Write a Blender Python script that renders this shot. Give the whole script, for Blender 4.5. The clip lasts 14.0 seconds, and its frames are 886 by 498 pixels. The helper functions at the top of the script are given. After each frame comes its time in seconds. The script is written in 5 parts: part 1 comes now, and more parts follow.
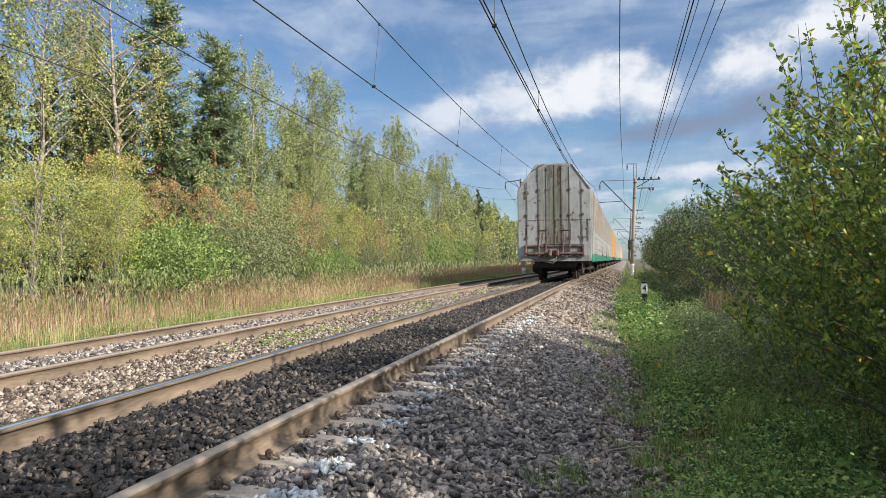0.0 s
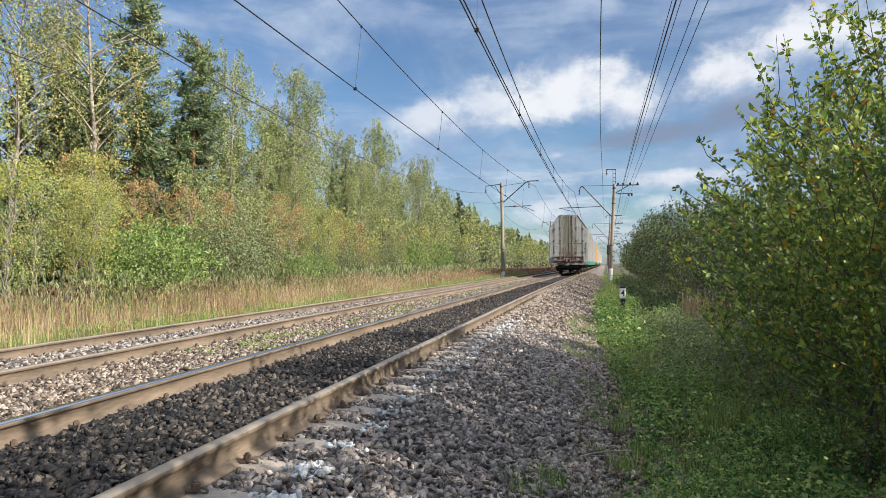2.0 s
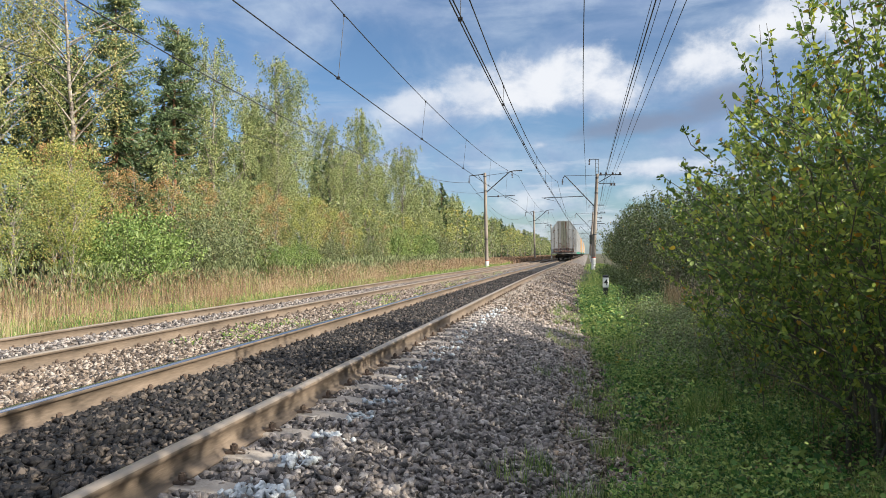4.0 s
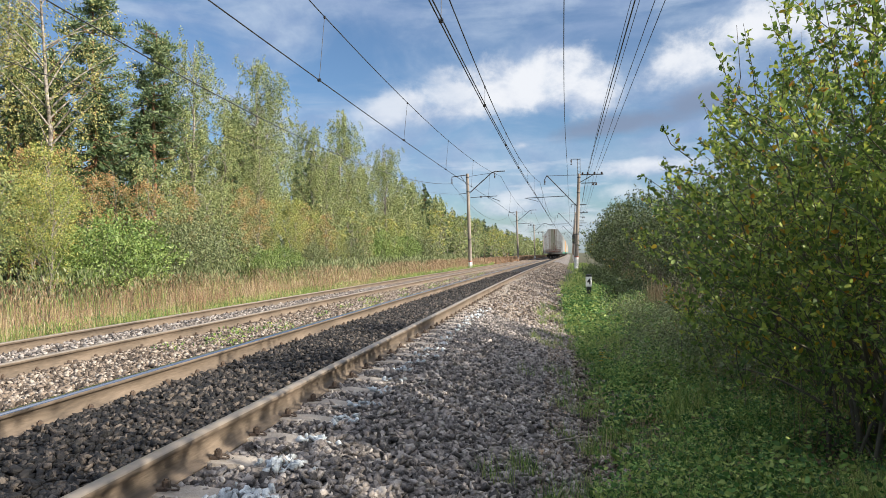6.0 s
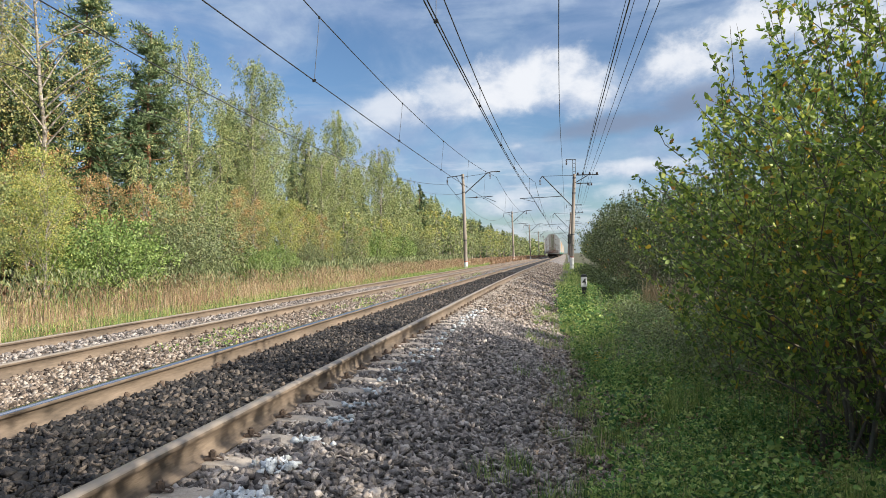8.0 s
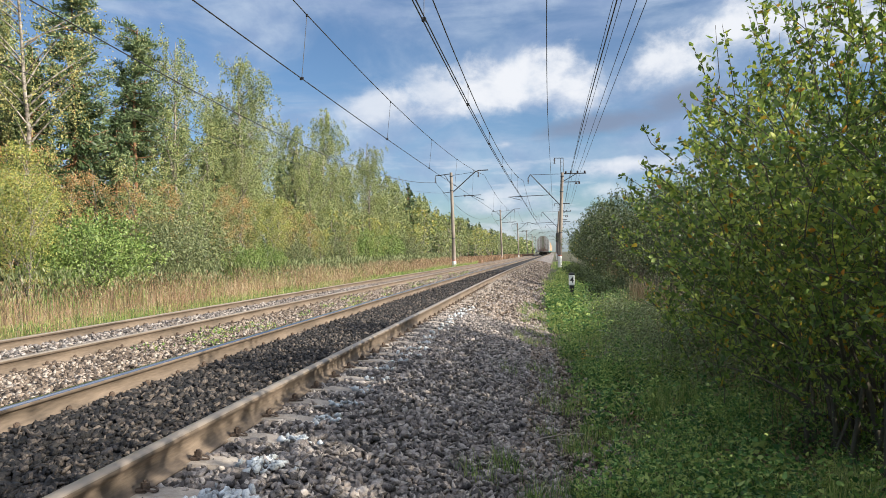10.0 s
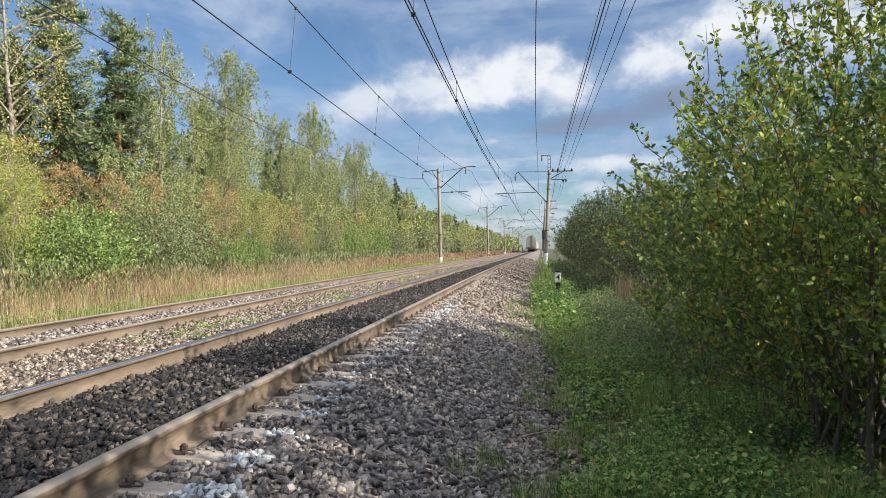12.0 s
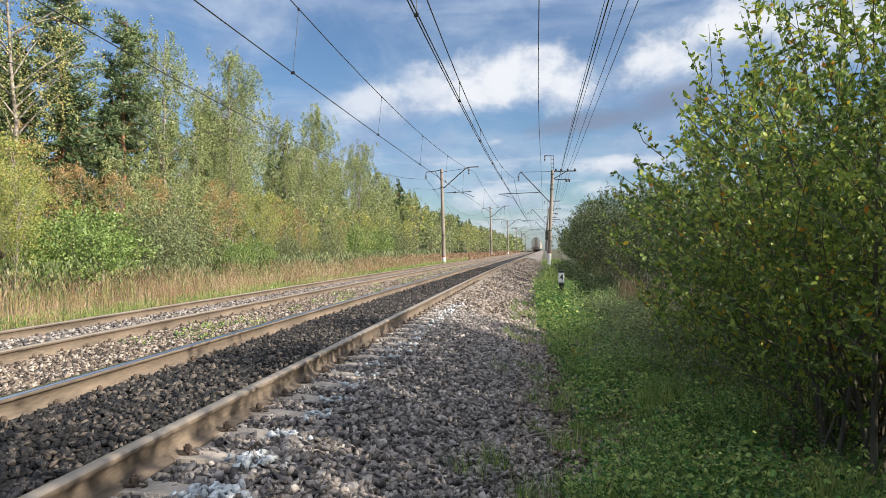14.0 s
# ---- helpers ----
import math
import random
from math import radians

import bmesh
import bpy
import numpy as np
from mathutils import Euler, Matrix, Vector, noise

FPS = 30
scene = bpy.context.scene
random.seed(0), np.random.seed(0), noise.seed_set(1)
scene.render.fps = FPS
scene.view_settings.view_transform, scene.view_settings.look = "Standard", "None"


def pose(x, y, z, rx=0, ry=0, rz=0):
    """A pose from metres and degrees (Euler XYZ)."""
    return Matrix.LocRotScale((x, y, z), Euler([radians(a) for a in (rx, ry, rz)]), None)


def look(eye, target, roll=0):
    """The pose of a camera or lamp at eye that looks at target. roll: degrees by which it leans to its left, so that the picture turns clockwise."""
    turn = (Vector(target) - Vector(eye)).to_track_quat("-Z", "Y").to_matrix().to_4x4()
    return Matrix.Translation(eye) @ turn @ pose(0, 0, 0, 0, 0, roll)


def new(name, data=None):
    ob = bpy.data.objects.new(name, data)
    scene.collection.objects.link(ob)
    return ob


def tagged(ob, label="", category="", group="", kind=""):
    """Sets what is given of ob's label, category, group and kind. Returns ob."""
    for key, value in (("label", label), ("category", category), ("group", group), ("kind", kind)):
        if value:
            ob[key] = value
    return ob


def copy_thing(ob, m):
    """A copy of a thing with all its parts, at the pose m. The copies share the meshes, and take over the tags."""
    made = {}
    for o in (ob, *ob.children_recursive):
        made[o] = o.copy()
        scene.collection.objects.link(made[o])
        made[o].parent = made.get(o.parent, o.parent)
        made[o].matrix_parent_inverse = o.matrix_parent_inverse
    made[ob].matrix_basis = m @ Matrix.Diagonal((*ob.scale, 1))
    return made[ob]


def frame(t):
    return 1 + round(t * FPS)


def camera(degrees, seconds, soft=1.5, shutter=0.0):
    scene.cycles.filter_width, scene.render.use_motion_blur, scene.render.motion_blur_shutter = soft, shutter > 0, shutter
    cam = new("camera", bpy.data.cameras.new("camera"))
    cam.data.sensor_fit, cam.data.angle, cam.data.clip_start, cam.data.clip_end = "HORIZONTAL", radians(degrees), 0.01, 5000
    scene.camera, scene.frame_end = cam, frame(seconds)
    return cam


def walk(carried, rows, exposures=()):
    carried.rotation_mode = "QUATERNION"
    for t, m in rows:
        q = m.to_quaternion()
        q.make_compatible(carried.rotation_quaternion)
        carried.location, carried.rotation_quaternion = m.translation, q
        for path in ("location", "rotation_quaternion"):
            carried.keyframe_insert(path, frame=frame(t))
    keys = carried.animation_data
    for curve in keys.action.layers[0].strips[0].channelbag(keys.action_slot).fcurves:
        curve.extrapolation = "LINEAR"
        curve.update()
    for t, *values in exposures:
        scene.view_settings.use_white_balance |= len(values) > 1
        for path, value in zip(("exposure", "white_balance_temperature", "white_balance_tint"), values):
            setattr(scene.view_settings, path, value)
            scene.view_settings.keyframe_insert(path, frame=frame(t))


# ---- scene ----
cam = camera(63.6, 14.0, 0.55)
PATH = [
    (0, (0.03, -0.083, 0.992), (-0.429, 1.863, 1.024), -0.4),
    (0.5, (0.036, -0.094, 1.0), (-0.397, 1.858, 1.045), -0.3),
    (1, (0.039, -0.104, 1.003), (-0.377, 1.851, 1.061), -0.3),
    (1.5, (0.032, -0.102, 1.001), (-0.376, 1.855, 1.054), 0.0),
    (2, (0.02, -0.088, 0.995), (-0.384, 1.87, 1.036), 0.1),
    (2.5, (0.008, -0.093, 0.997), (-0.389, 1.867, 1.029), -0.0),
    (3, (0.001, -0.091, 0.994), (-0.385, 1.871, 1.014), 0.1),
    (5.5, (0.004, -0.093, 0.99), (-0.317, 1.881, 1.003), -0.8),
    (6, (0.005, -0.096, 0.992), (-0.308, 1.879, 1.008), -0.8),
    (6.5, (0.009, -0.103, 0.992), (-0.296, 1.873, 1.011), -0.8),
    (7, (0.012, -0.094, 0.991), (-0.288, 1.883, 1.007), -0.9),
    (7.5, (0.016, -0.11, 0.993), (-0.282, 1.867, 1.007), -1.0),
    (8, (0.012, -0.095, 0.993), (-0.289, 1.883, 1.01), -0.9),
    (10.5, (0.022, -0.095, 0.993), (-0.236, 1.888, 1.004), -0.9),
    (11, (0.021, -0.101, 0.993), (-0.227, 1.884, 1.002), -0.8),
    (11.5, (0.007, -0.084, 0.989), (-0.229, 1.902, 0.992), -0.5),
    (12, (0.002, -0.088, 0.99), (-0.229, 1.899, 0.991), -0.3),
    (12.5, (-0.002, -0.082, 0.984), (-0.233, 1.905, 0.985), -0.3),
    (13, (0.002, -0.089, 0.99), (-0.23, 1.898, 0.991), -0.2),
    (13.5, (0.008, -0.1, 0.989), (-0.229, 1.886, 0.99), -0.4),
    (14, (0.004, -0.09, 0.99), (-0.236, 1.895, 0.992), -0.4),
]
walk(cam, [(t, look(eye, target, roll)) for t, eye, target, roll in PATH])

# ---- daylight ----
SUN_DIR = Vector((0.86, -0.32, 0.475)).normalized()      # towards the sun
SUN_EL = math.asin(SUN_DIR.z)
SUN_AZ = math.atan2(SUN_DIR.x, SUN_DIR.y)
sun = new("sun", bpy.data.lights.new("sun", "SUN"))
sun.data.energy, sun.data.angle, sun.data.color = 5.0, radians(0.6), (1.0, 0.92, 0.79)
sun.matrix_world = look(SUN_DIR * 50, (0, 0, 0))


def sky_world():
    w = bpy.data.worlds.new("sky")
    scene.world = w
    w.use_nodes = True
    nt = w.node_tree
    N, L = nt.nodes, nt.links
    N.clear()
    out, bg = N.new("ShaderNodeOutputWorld"), N.new("ShaderNodeBackground")
    sky = N.new("ShaderNodeTexSky")
    sky.sky_type, sky.sun_disc = "NISHITA", False
    sky.sun_elevation, sky.sun_rotation = SUN_EL, SUN_AZ
    sky.air_density, sky.dust_density, sky.ozone_density = 1.0, 0.6, 1.6
    tc = N.new("ShaderNodeTexCoord")
    sep = N.new("ShaderNodeSeparateXYZ")
    L.new(tc.outputs["Generated"], sep.inputs[0])

    def m(op, a, b=None, c=None, clamp=False):
        n = N.new("ShaderNodeMath")
        n.operation, n.use_clamp = op, clamp
        for i, v in enumerate((a, b, c)):
            if v is None:
                continue
            if isinstance(v, (int, float)):
                n.inputs[i].default_value = v
            else:
                L.new(v, n.inputs[i])
        return n.outputs[0]

    def smooth(x, lo, hi):
        n = N.new("ShaderNodeMapRange")
        n.interpolation_type = "SMOOTHSTEP"
        L.new(x, n.inputs[0])
        n.inputs[1].default_value, n.inputs[2].default_value = lo, hi
        return n.outputs[0]

    # azimuth from the track's direction and elevation, in degrees
    az = m("MULTIPLY", m("ARCTAN2", sep.outputs[0], sep.outputs[1]), 57.2958)
    el = m("MULTIPLY", m("ARCSINE", sep.outputs[2]), 57.2958)

    def noise_on(sx, sy, scale, detail, rough, seed, dist=0.0):
        c = N.new("ShaderNodeCombineXYZ")
        L.new(m("MULTIPLY", az, sx), c.inputs[0])
        L.new(m("MULTIPLY", el, sy), c.inputs[1])
        c.inputs[2].default_value = seed
        n = N.new("ShaderNodeTexNoise")
        n.inputs["Scale"].default_value, n.inputs["Detail"].default_value = scale, detail
        n.inputs["Roughness"].default_value, n.inputs["Distortion"].default_value = rough, dist
        L.new(c.outputs[0], n.inputs["Vector"])
        return n.outputs[0]

    fluff = noise_on(0.15, 0.2, 1.5, 10, 0.6, 3.1, 0.15)
    wisps = noise_on(0.055, 0.15, 1.2, 8, 0.58, 8.4, 0.6)
    shade = noise_on(0.13, 0.19, 1.5, 8, 0.58, 5.7, 0.15)

    def bank(a, e, ra, re, tilt=0.0, push=1.5):
        """A cloud bank: 1 in its middle, broken up at its rim by the fluff."""
        da = m("DIVIDE", m("SUBTRACT", az, a), ra)
        slope = m("MULTIPLY", m("SUBTRACT", az, a), tilt)
        de = m("DIVIDE", m("SUBTRACT", m("SUBTRACT", el, e), slope), re)
        r = m("SQRT", m("ADD", m("MULTIPLY", da, da), m("MULTIPLY", de, de)))
        cover = smooth(m("ADD", m("SUBTRACT", 1.0, r), m("MULTIPLY", m("SUBTRACT", fluff, 0.5), push * 1.6)), -0.05, 0.8)
        return cover, de

    def heap_colour(de):
        """Sunlit white on the heads of a heap, blue-grey towards its flat foot."""
        lit = m("ADD", m("MULTIPLY", de, 0.3), m("MULTIPLY", m("SUBTRACT", m("ADD", m("MULTIPLY", shade, 0.6), m("MULTIPLY", fluff, 0.4)), 0.5), 3.6))
        c = N.new("ShaderNodeMix")
        c.data_type = "RGBA"
        L.new(smooth(lit, -0.5, 0.35), c.inputs[0])
        c.inputs[6].default_value, c.inputs[7].default_value = (5.3, 6.3, 8.1, 1), (9.6, 9.9, 10.5, 1)
        return c.outputs[2]

    def over(below, fac, rgb, gain=1.0):
        n = N.new("ShaderNodeMix")
        n.data_type = "RGBA"
        L.new(fac if gain == 1.0 else m("MULTIPLY", fac, gain), n.inputs[0])
        L.new(below, n.inputs[6])
        if isinstance(rgb, tuple):
            n.inputs[7].default_value = (*rgb, 1)
        else:
            L.new(rgb, n.inputs[7])
        return n.outputs[2]

    blue = N.new("ShaderNodeMix")
    blue.data_type, blue.blend_type = "RGBA", "MULTIPLY"
    blue.inputs[0].default_value = 1
    L.new(sky.outputs[0], blue.inputs[6])
    blue.inputs[7].default_value = (0.92, 1.12, 1.34, 1)
    col = blue.outputs[2]
    # high thin veil, greyer overhead
    veil = m("MULTIPLY", smooth(wisps, 0.36, 0.68), 0.8)
    grey = N.new("ShaderNodeMix")
    grey.data_type = "RGBA"
    L.new(smooth(shade, 0.36, 0.68), grey.inputs[0])
    grey.inputs[6].default_value, grey.inputs[7].default_value = (3.4, 4.6, 7.0, 1), (5.8, 7.0, 8.8, 1)
    col = over(col, veil, grey.outputs[2])
    high = smooth(el, 15.0, 24.0)
    right = smooth(az, -22.0, -6.0)
    deck = m("MULTIPLY", m("MULTIPLY", high, right), smooth(wisps, 0.28, 0.56))
    col = over(col, deck, grey.outputs[2], 0.9)
    # bright heaps
    for a, e, ra, re, tilt, g in CLOUDS:
        cover, de = bank(a, e, ra, re, tilt)
        col = over(col, cover, heap_colour(de), g)
    # dark flat banks low down
    for a, e, ra, re, tilt, g in BANKS:
        col = over(col, bank(a, e, ra, re, tilt, 0.9)[0], (2.7, 3.4, 4.9), g)
    # low rows of cloud near the horizon
    rows_ = noise_on(0.08, 0.42, 2.2, 7, 0.58, 1.9, 0.2)
    low = m("MULTIPLY", smooth(el, -2.0, 1.0), smooth(m("MULTIPLY", el, -1.0), -10.0, -5.0))
    col = over(col, m("MULTIPLY", low, smooth(rows_, 0.5, 0.68)), (8.2, 8.8, 9.8), 0.6)
    # thin bright cloud round the sun's height, added out of view to lift the shade
    top = m("MULTIPLY", smooth(el, 27.0, 46.0), smooth(wisps, 0.2, 0.5))
    col = over(col, top, (11.8, 12.5, 14.0), 0.9)
    L.new(col, bg.inputs[0])
    bg.inputs[1].default_value = 0.052
    L.new(bg.outputs[0], out.inputs[0])


# azimuth, elevation, half width, half height (degrees), tilt, cover
CLOUDS = [(-13.0, 11.2, 5.5, 2.4, 0.0, 0.7), (-8.0, 12.2, 4.0, 2.4, 0.0, 0.7), (-2.8, 12.9, 5.2, 2.9, 0.05, 1.0), (2.4, 13.0, 3.6, 2.8, 0.0, 1.0), (10.0, 14.0, 5.0, 2.3, 0.22, 0.95), (15.5, 16.2, 4.6, 3.2, 0.2, 1.0), (22.5, 15.0, 6.0, 4.0, 0.1, 0.9), (-2.6, 8.6, 1.4, 0.6, 0.0, 0.7), (6.5, 6.5, 5.0, 0.8, 0.02, 0.9), (8.0, 4.6, 5.0, 0.8, 0.0, 0.6), (-3.5, 3.7, 5.0, 1.1, 0.0, 0.75), (1.0, 2.3, 6.0, 0.8, 0.0, 0.5)]
BANKS = [(4.5, 9.8, 7.0, 1.1, 0.12, 0.85), (11.0, 11.2, 4.5, 1.5, 0.15, 0.85)]
sky_world()
scene.view_settings.exposure = 0.82


# ---- materials ----
def mat(name, cols, scale=4.0, rough=0.8, bump=0.3, bump_scale=None, metal=0.0, fine=None, rnd=0.0, island=False, stretch=(1, 1, 1), translucent=0.0, rough_var=0.1, dist=0.02):
    """cols: colour stops over noise at two scales; rnd: spread of brightness from object to object or, with island, from piece to piece."""
    mt = bpy.data.materials.new(name)
    mt.use_nodes = True
    nt = mt.node_tree
    N, L = nt.nodes, nt.links
    bsdf = N["Principled BSDF"]
    tc = N.new("ShaderNodeTexCoord")
    mp = N.new("ShaderNodeMapping")
    mp.inputs["Scale"].default_value = stretch
    L.new(tc.outputs["Object"], mp.inputs[0])
    n1, n2 = N.new("ShaderNodeTexNoise"), N.new("ShaderNodeTexNoise")
    for n, s, d in ((n1, scale, 5), (n2, fine or scale * 9, 4)):
        n.inputs["Scale"].default_value, n.inputs["Detail"].default_value, n.inputs["Roughness"].default_value = s, d, 0.6
        L.new(mp.outputs[0], n.inputs["Vector"])
    mix = N.new("ShaderNodeMath")
    mix.operation = "MULTIPLY_ADD"
    L.new(n2.outputs[0], mix.inputs[0])
    mix.inputs[1].default_value = 0.45
    sub = N.new("ShaderNodeMath")
    sub.operation = "MULTIPLY_ADD"
    L.new(n1.outputs[0], sub.inputs[0])
    sub.inputs[1].default_value, sub.inputs[2].default_value = 0.9, -0.175
    L.new(sub.outputs[0], mix.inputs[2])
    fac = mix.outputs[0]
    if rnd:
        src = N.new("ShaderNodeNewGeometry").outputs["Random Per Island"] if island else N.new("ShaderNodeObjectInfo").outputs["Random"]
        ad = N.new("ShaderNodeMath")
        ad.operation = "MULTIPLY_ADD"
        L.new(src, ad.inputs[0])
        ad.inputs[1].default_value = rnd
        su = N.new("ShaderNodeMath")
        su.operation = "SUBTRACT"
        L.new(fac, su.inputs[0])
        su.inputs[1].default_value = rnd / 2
        L.new(su.outputs[0], ad.inputs[2])
        fac = ad.outputs[0]
    ramp = N.new("ShaderNodeValToRGB")
    els = ramp.color_ramp.elements
    lo, hi = 0.28, 0.72
    while len(els) < len(cols):
        els.new(0.5)
    for i, c in enumerate(cols):
        els[i].position = lo + (hi - lo) * i / max(1, len(cols) - 1)
        els[i].color = (*c, 1)
    L.new(fac, ramp.inputs[0])
    L.new(ramp.outputs[0], bsdf.inputs["Base Color"])
    bsdf.inputs["Metallic"].default_value = metal
    rr = N.new("ShaderNodeMapRange")
    L.new(n2.outputs[0], rr.inputs[0])
    rr.inputs[3].default_value, rr.inputs[4].default_value = max(0.03, rough - rough_var), min(1, rough + rough_var)
    L.new(rr.outputs[0], bsdf.inputs["Roughness"])
    if bump:
        nb = N.new("ShaderNodeTexNoise")
        nb.inputs["Scale"].default_value, nb.inputs["Detail"].default_value = bump_scale or scale * 12, 5
        L.new(mp.outputs[0], nb.inputs["Vector"])
        b = N.new("ShaderNodeBump")
        b.inputs["Strength"].default_value, b.inputs["Distance"].default_value = bump, dist
        L.new(nb.outputs[0], b.inputs["Height"])
        L.new(b.outputs[0], bsdf.inputs["Normal"])
    if translucent:
        tr = N.new("ShaderNodeBsdfTranslucent")
        L.new(ramp.outputs[0], tr.inputs[0])
        ms = N.new("ShaderNodeMixShader")
        ms.inputs[0].default_value = translucent
        L.new(bsdf.outputs[0], ms.inputs[1])
        L.new(tr.outputs[0], ms.inputs[2])
        L.new(ms.outputs[0], N["Material Output"].inputs[0])
    return mt


def leaf_mat(name, cols, rough=0.5, tr=0.35, rnd=0.55):
    return mat(name, cols, scale=0.6, fine=7, rough=rough, bump=0, rnd=rnd, island=True, translucent=tr)


def gravel_mat(name, cols, cell=0.055):
    """Crushed stone seen as cells with their own tone and deep gaps."""
    mt = bpy.data.materials.new(name)
    mt.use_nodes = True
    nt = mt.node_tree
    N, L = nt.nodes, nt.links
    bsdf = N["Principled BSDF"]
    tc = N.new("ShaderNodeTexCoord")
    nz = N.new("ShaderNodeTexNoise")
    nz.inputs["Scale"].default_value = 14
    L.new(tc.outputs["Object"], nz.inputs["Vector"])
    mx = N.new("ShaderNodeMix")
    mx.data_type, mx.blend_type = "RGBA", "LINEAR_LIGHT"
    mx.inputs[0].default_value = 0.035
    L.new(tc.outputs["Object"], mx.inputs[6])
    L.new(nz.outputs["Color"], mx.inputs[7])
    v = N.new("ShaderNodeTexVoronoi")
    v.inputs["Scale"].default_value = 1 / cell
    L.new(mx.outputs[2], v.inputs["Vector"])
    big = N.new("ShaderNodeTexNoise")
    big.inputs["Scale"].default_value, big.inputs["Detail"].default_value = 0.8, 4
    L.new(tc.outputs["Object"], big.inputs["Vector"])
    sep = N.new("ShaderNodeSeparateColor")
    L.new(v.outputs["Color"], sep.inputs[0])
    a = N.new("ShaderNodeMath")
    a.operation = "MULTIPLY_ADD"
    L.new(sep.outputs[0], a.inputs[0])
    a.inputs[1].default_value = 0.65
    a2 = N.new("ShaderNodeMath")
    a2.operation = "MULTIPLY_ADD"
    L.new(big.outputs[0], a2.inputs[0])
    a2.inputs[1].default_value, a2.inputs[2].default_value = 0.6, -0.12
    L.new(a2.outputs[0], a.inputs[2])
    ramp = N.new("ShaderNodeValToRGB")
    els = ramp.color_ramp.elements
    while len(els) < len(cols):
        els.new(0.5)
    for i, c in enumerate(cols):
        els[i].position = 0.1 + 0.85 * i / (len(cols) - 1)
        els[i].color = (*c, 1)
    L.new(a.outputs[0], ramp.inputs[0])
    L.new(ramp.outputs[0], bsdf.inputs["Base Color"])
    bsdf.inputs["Roughness"].default_value = 0.9
    b = N.new("ShaderNodeBump")
    b.inputs["Strength"].default_value, b.inputs["Distance"].default_value = 1.0, 0.03
    b.invert = True
    L.new(v.outputs["Distance"], b.inputs["Height"])
    L.new(b.outputs[0], bsdf.inputs["Normal"])
    return mt


STONE = [(0.06, 0.053, 0.05), (0.135, 0.12, 0.113), (0.21, 0.187, 0.175), (0.27, 0.23, 0.205), (0.42, 0.38, 0.35)]
STONE_WARM = [(0.05, 0.038, 0.03), (0.11, 0.084, 0.066), (0.185, 0.144, 0.112), (0.26, 0.2, 0.155), (0.4, 0.35, 0.3)]
STONE_DARK = [(0.006, 0.0055, 0.0055), (0.011, 0.01, 0.0098), (0.02, 0.0172, 0.0165), (0.04, 0.033, 0.029), (0.13, 0.106, 0.088)]
M = {}
M["stone"] = mat("crushed_stone", STONE, 9, 0.85, 0.5, 60, rnd=0.5, island=True)
M["stone_warm"] = mat("warm_crushed_stone", STONE_WARM, 9, 0.85, 0.5, 60, rnd=0.5, island=True)
M["stone_dark"] = mat("oily_crushed_stone", STONE_DARK, 9, 0.7, 0.5, 60, rnd=0.5, island=True)
M["stone_single"] = mat("loose_stone", STONE, 9, 0.85, 0.5, 60, rnd=0.5)
M["stone_lime"] = mat("limewashed_stone", [(0.3, 0.32, 0.33), (0.5, 0.53, 0.55), (0.64, 0.68, 0.71)], 14, 0.9, 0.5, 60, rnd=0.4, island=True)
M["gravel"] = gravel_mat("gravel_bed", STONE)
M["gravel_warm"] = gravel_mat("warm_gravel_bed", STONE_WARM)
M["gravel_dark"] = gravel_mat("oily_gravel_bed", STONE_DARK)
M["earth"] = mat("verge_soil", [(0.045, 0.037, 0.026), (0.085, 0.07, 0.045), (0.075, 0.085, 0.035), (0.14, 0.12, 0.08)], 0.8, 0.95, 0.8, 30, fine=9, dist=0.05)
M["railside"] = mat("rusted_rail_web", [(0.08, 0.062, 0.046), (0.155, 0.118, 0.086), (0.24, 0.183, 0.135)], 6, 0.75, 0.2, 80, stretch=(1, 0.15, 1))
M["railtop"] = mat("polished_rail_head", [(0.42, 0.42, 0.44), (0.55, 0.55, 0.57)], 3, 0.22, 0.05, 90, metal=1.0, stretch=(1, 0.05, 1), rough_var=0.06)
M["railtop_dull"] = mat("dull_rail_head", [(0.22, 0.18, 0.14), (0.36, 0.31, 0.26)], 4, 0.5, 0.1, 90, metal=0.3, stretch=(1, 0.05, 1))
M["concrete"] = mat("sleeper_concrete", [(0.2, 0.165, 0.135), (0.33, 0.285, 0.24), (0.42, 0.37, 0.32)], 5, 0.92, 0.5, 70)
M["iron"] = mat("rusty_fastening_iron", [(0.045, 0.033, 0.026), (0.1, 0.072, 0.055), (0.17, 0.115, 0.078)], 30, 0.8, 0.4, 200)
M["pole"] = mat("weathered_pole_concrete", [(0.15, 0.125, 0.105), (0.26, 0.22, 0.185), (0.34, 0.3, 0.26)], 2.2, 0.9, 0.3, 40, stretch=(1, 1, 0.25))
M["white"] = mat("whitewash", [(0.55, 0.55, 0.53), (0.72, 0.72, 0.7), (0.8, 0.8, 0.79)], 5, 0.85, 0.2, 60)
M["redband"] = mat("faded_red_band", [(0.25, 0.06, 0.045), (0.4, 0.1, 0.07)], 7, 0.8, 0.1)
M["black"] = mat("black_enamel", [(0.012, 0.012, 0.013), (0.03, 0.03, 0.03)], 8, 0.5, 0.1)
M["steel"] = mat("dark_galvanised_steel", [(0.03, 0.032, 0.036), (0.07, 0.075, 0.08)], 9, 0.6, 0.1, metal=0.3)
M["glassins"] = mat("dark_insulator_glaze", [(0.03, 0.028, 0.03), (0.08, 0.06, 0.055)], 9, 0.2, 0)
M["wire"] = mat("aged_copper_wire", [(0.02, 0.02, 0.022), (0.045, 0.043, 0.042)], 5, 0.55, 0, metal=0.4)
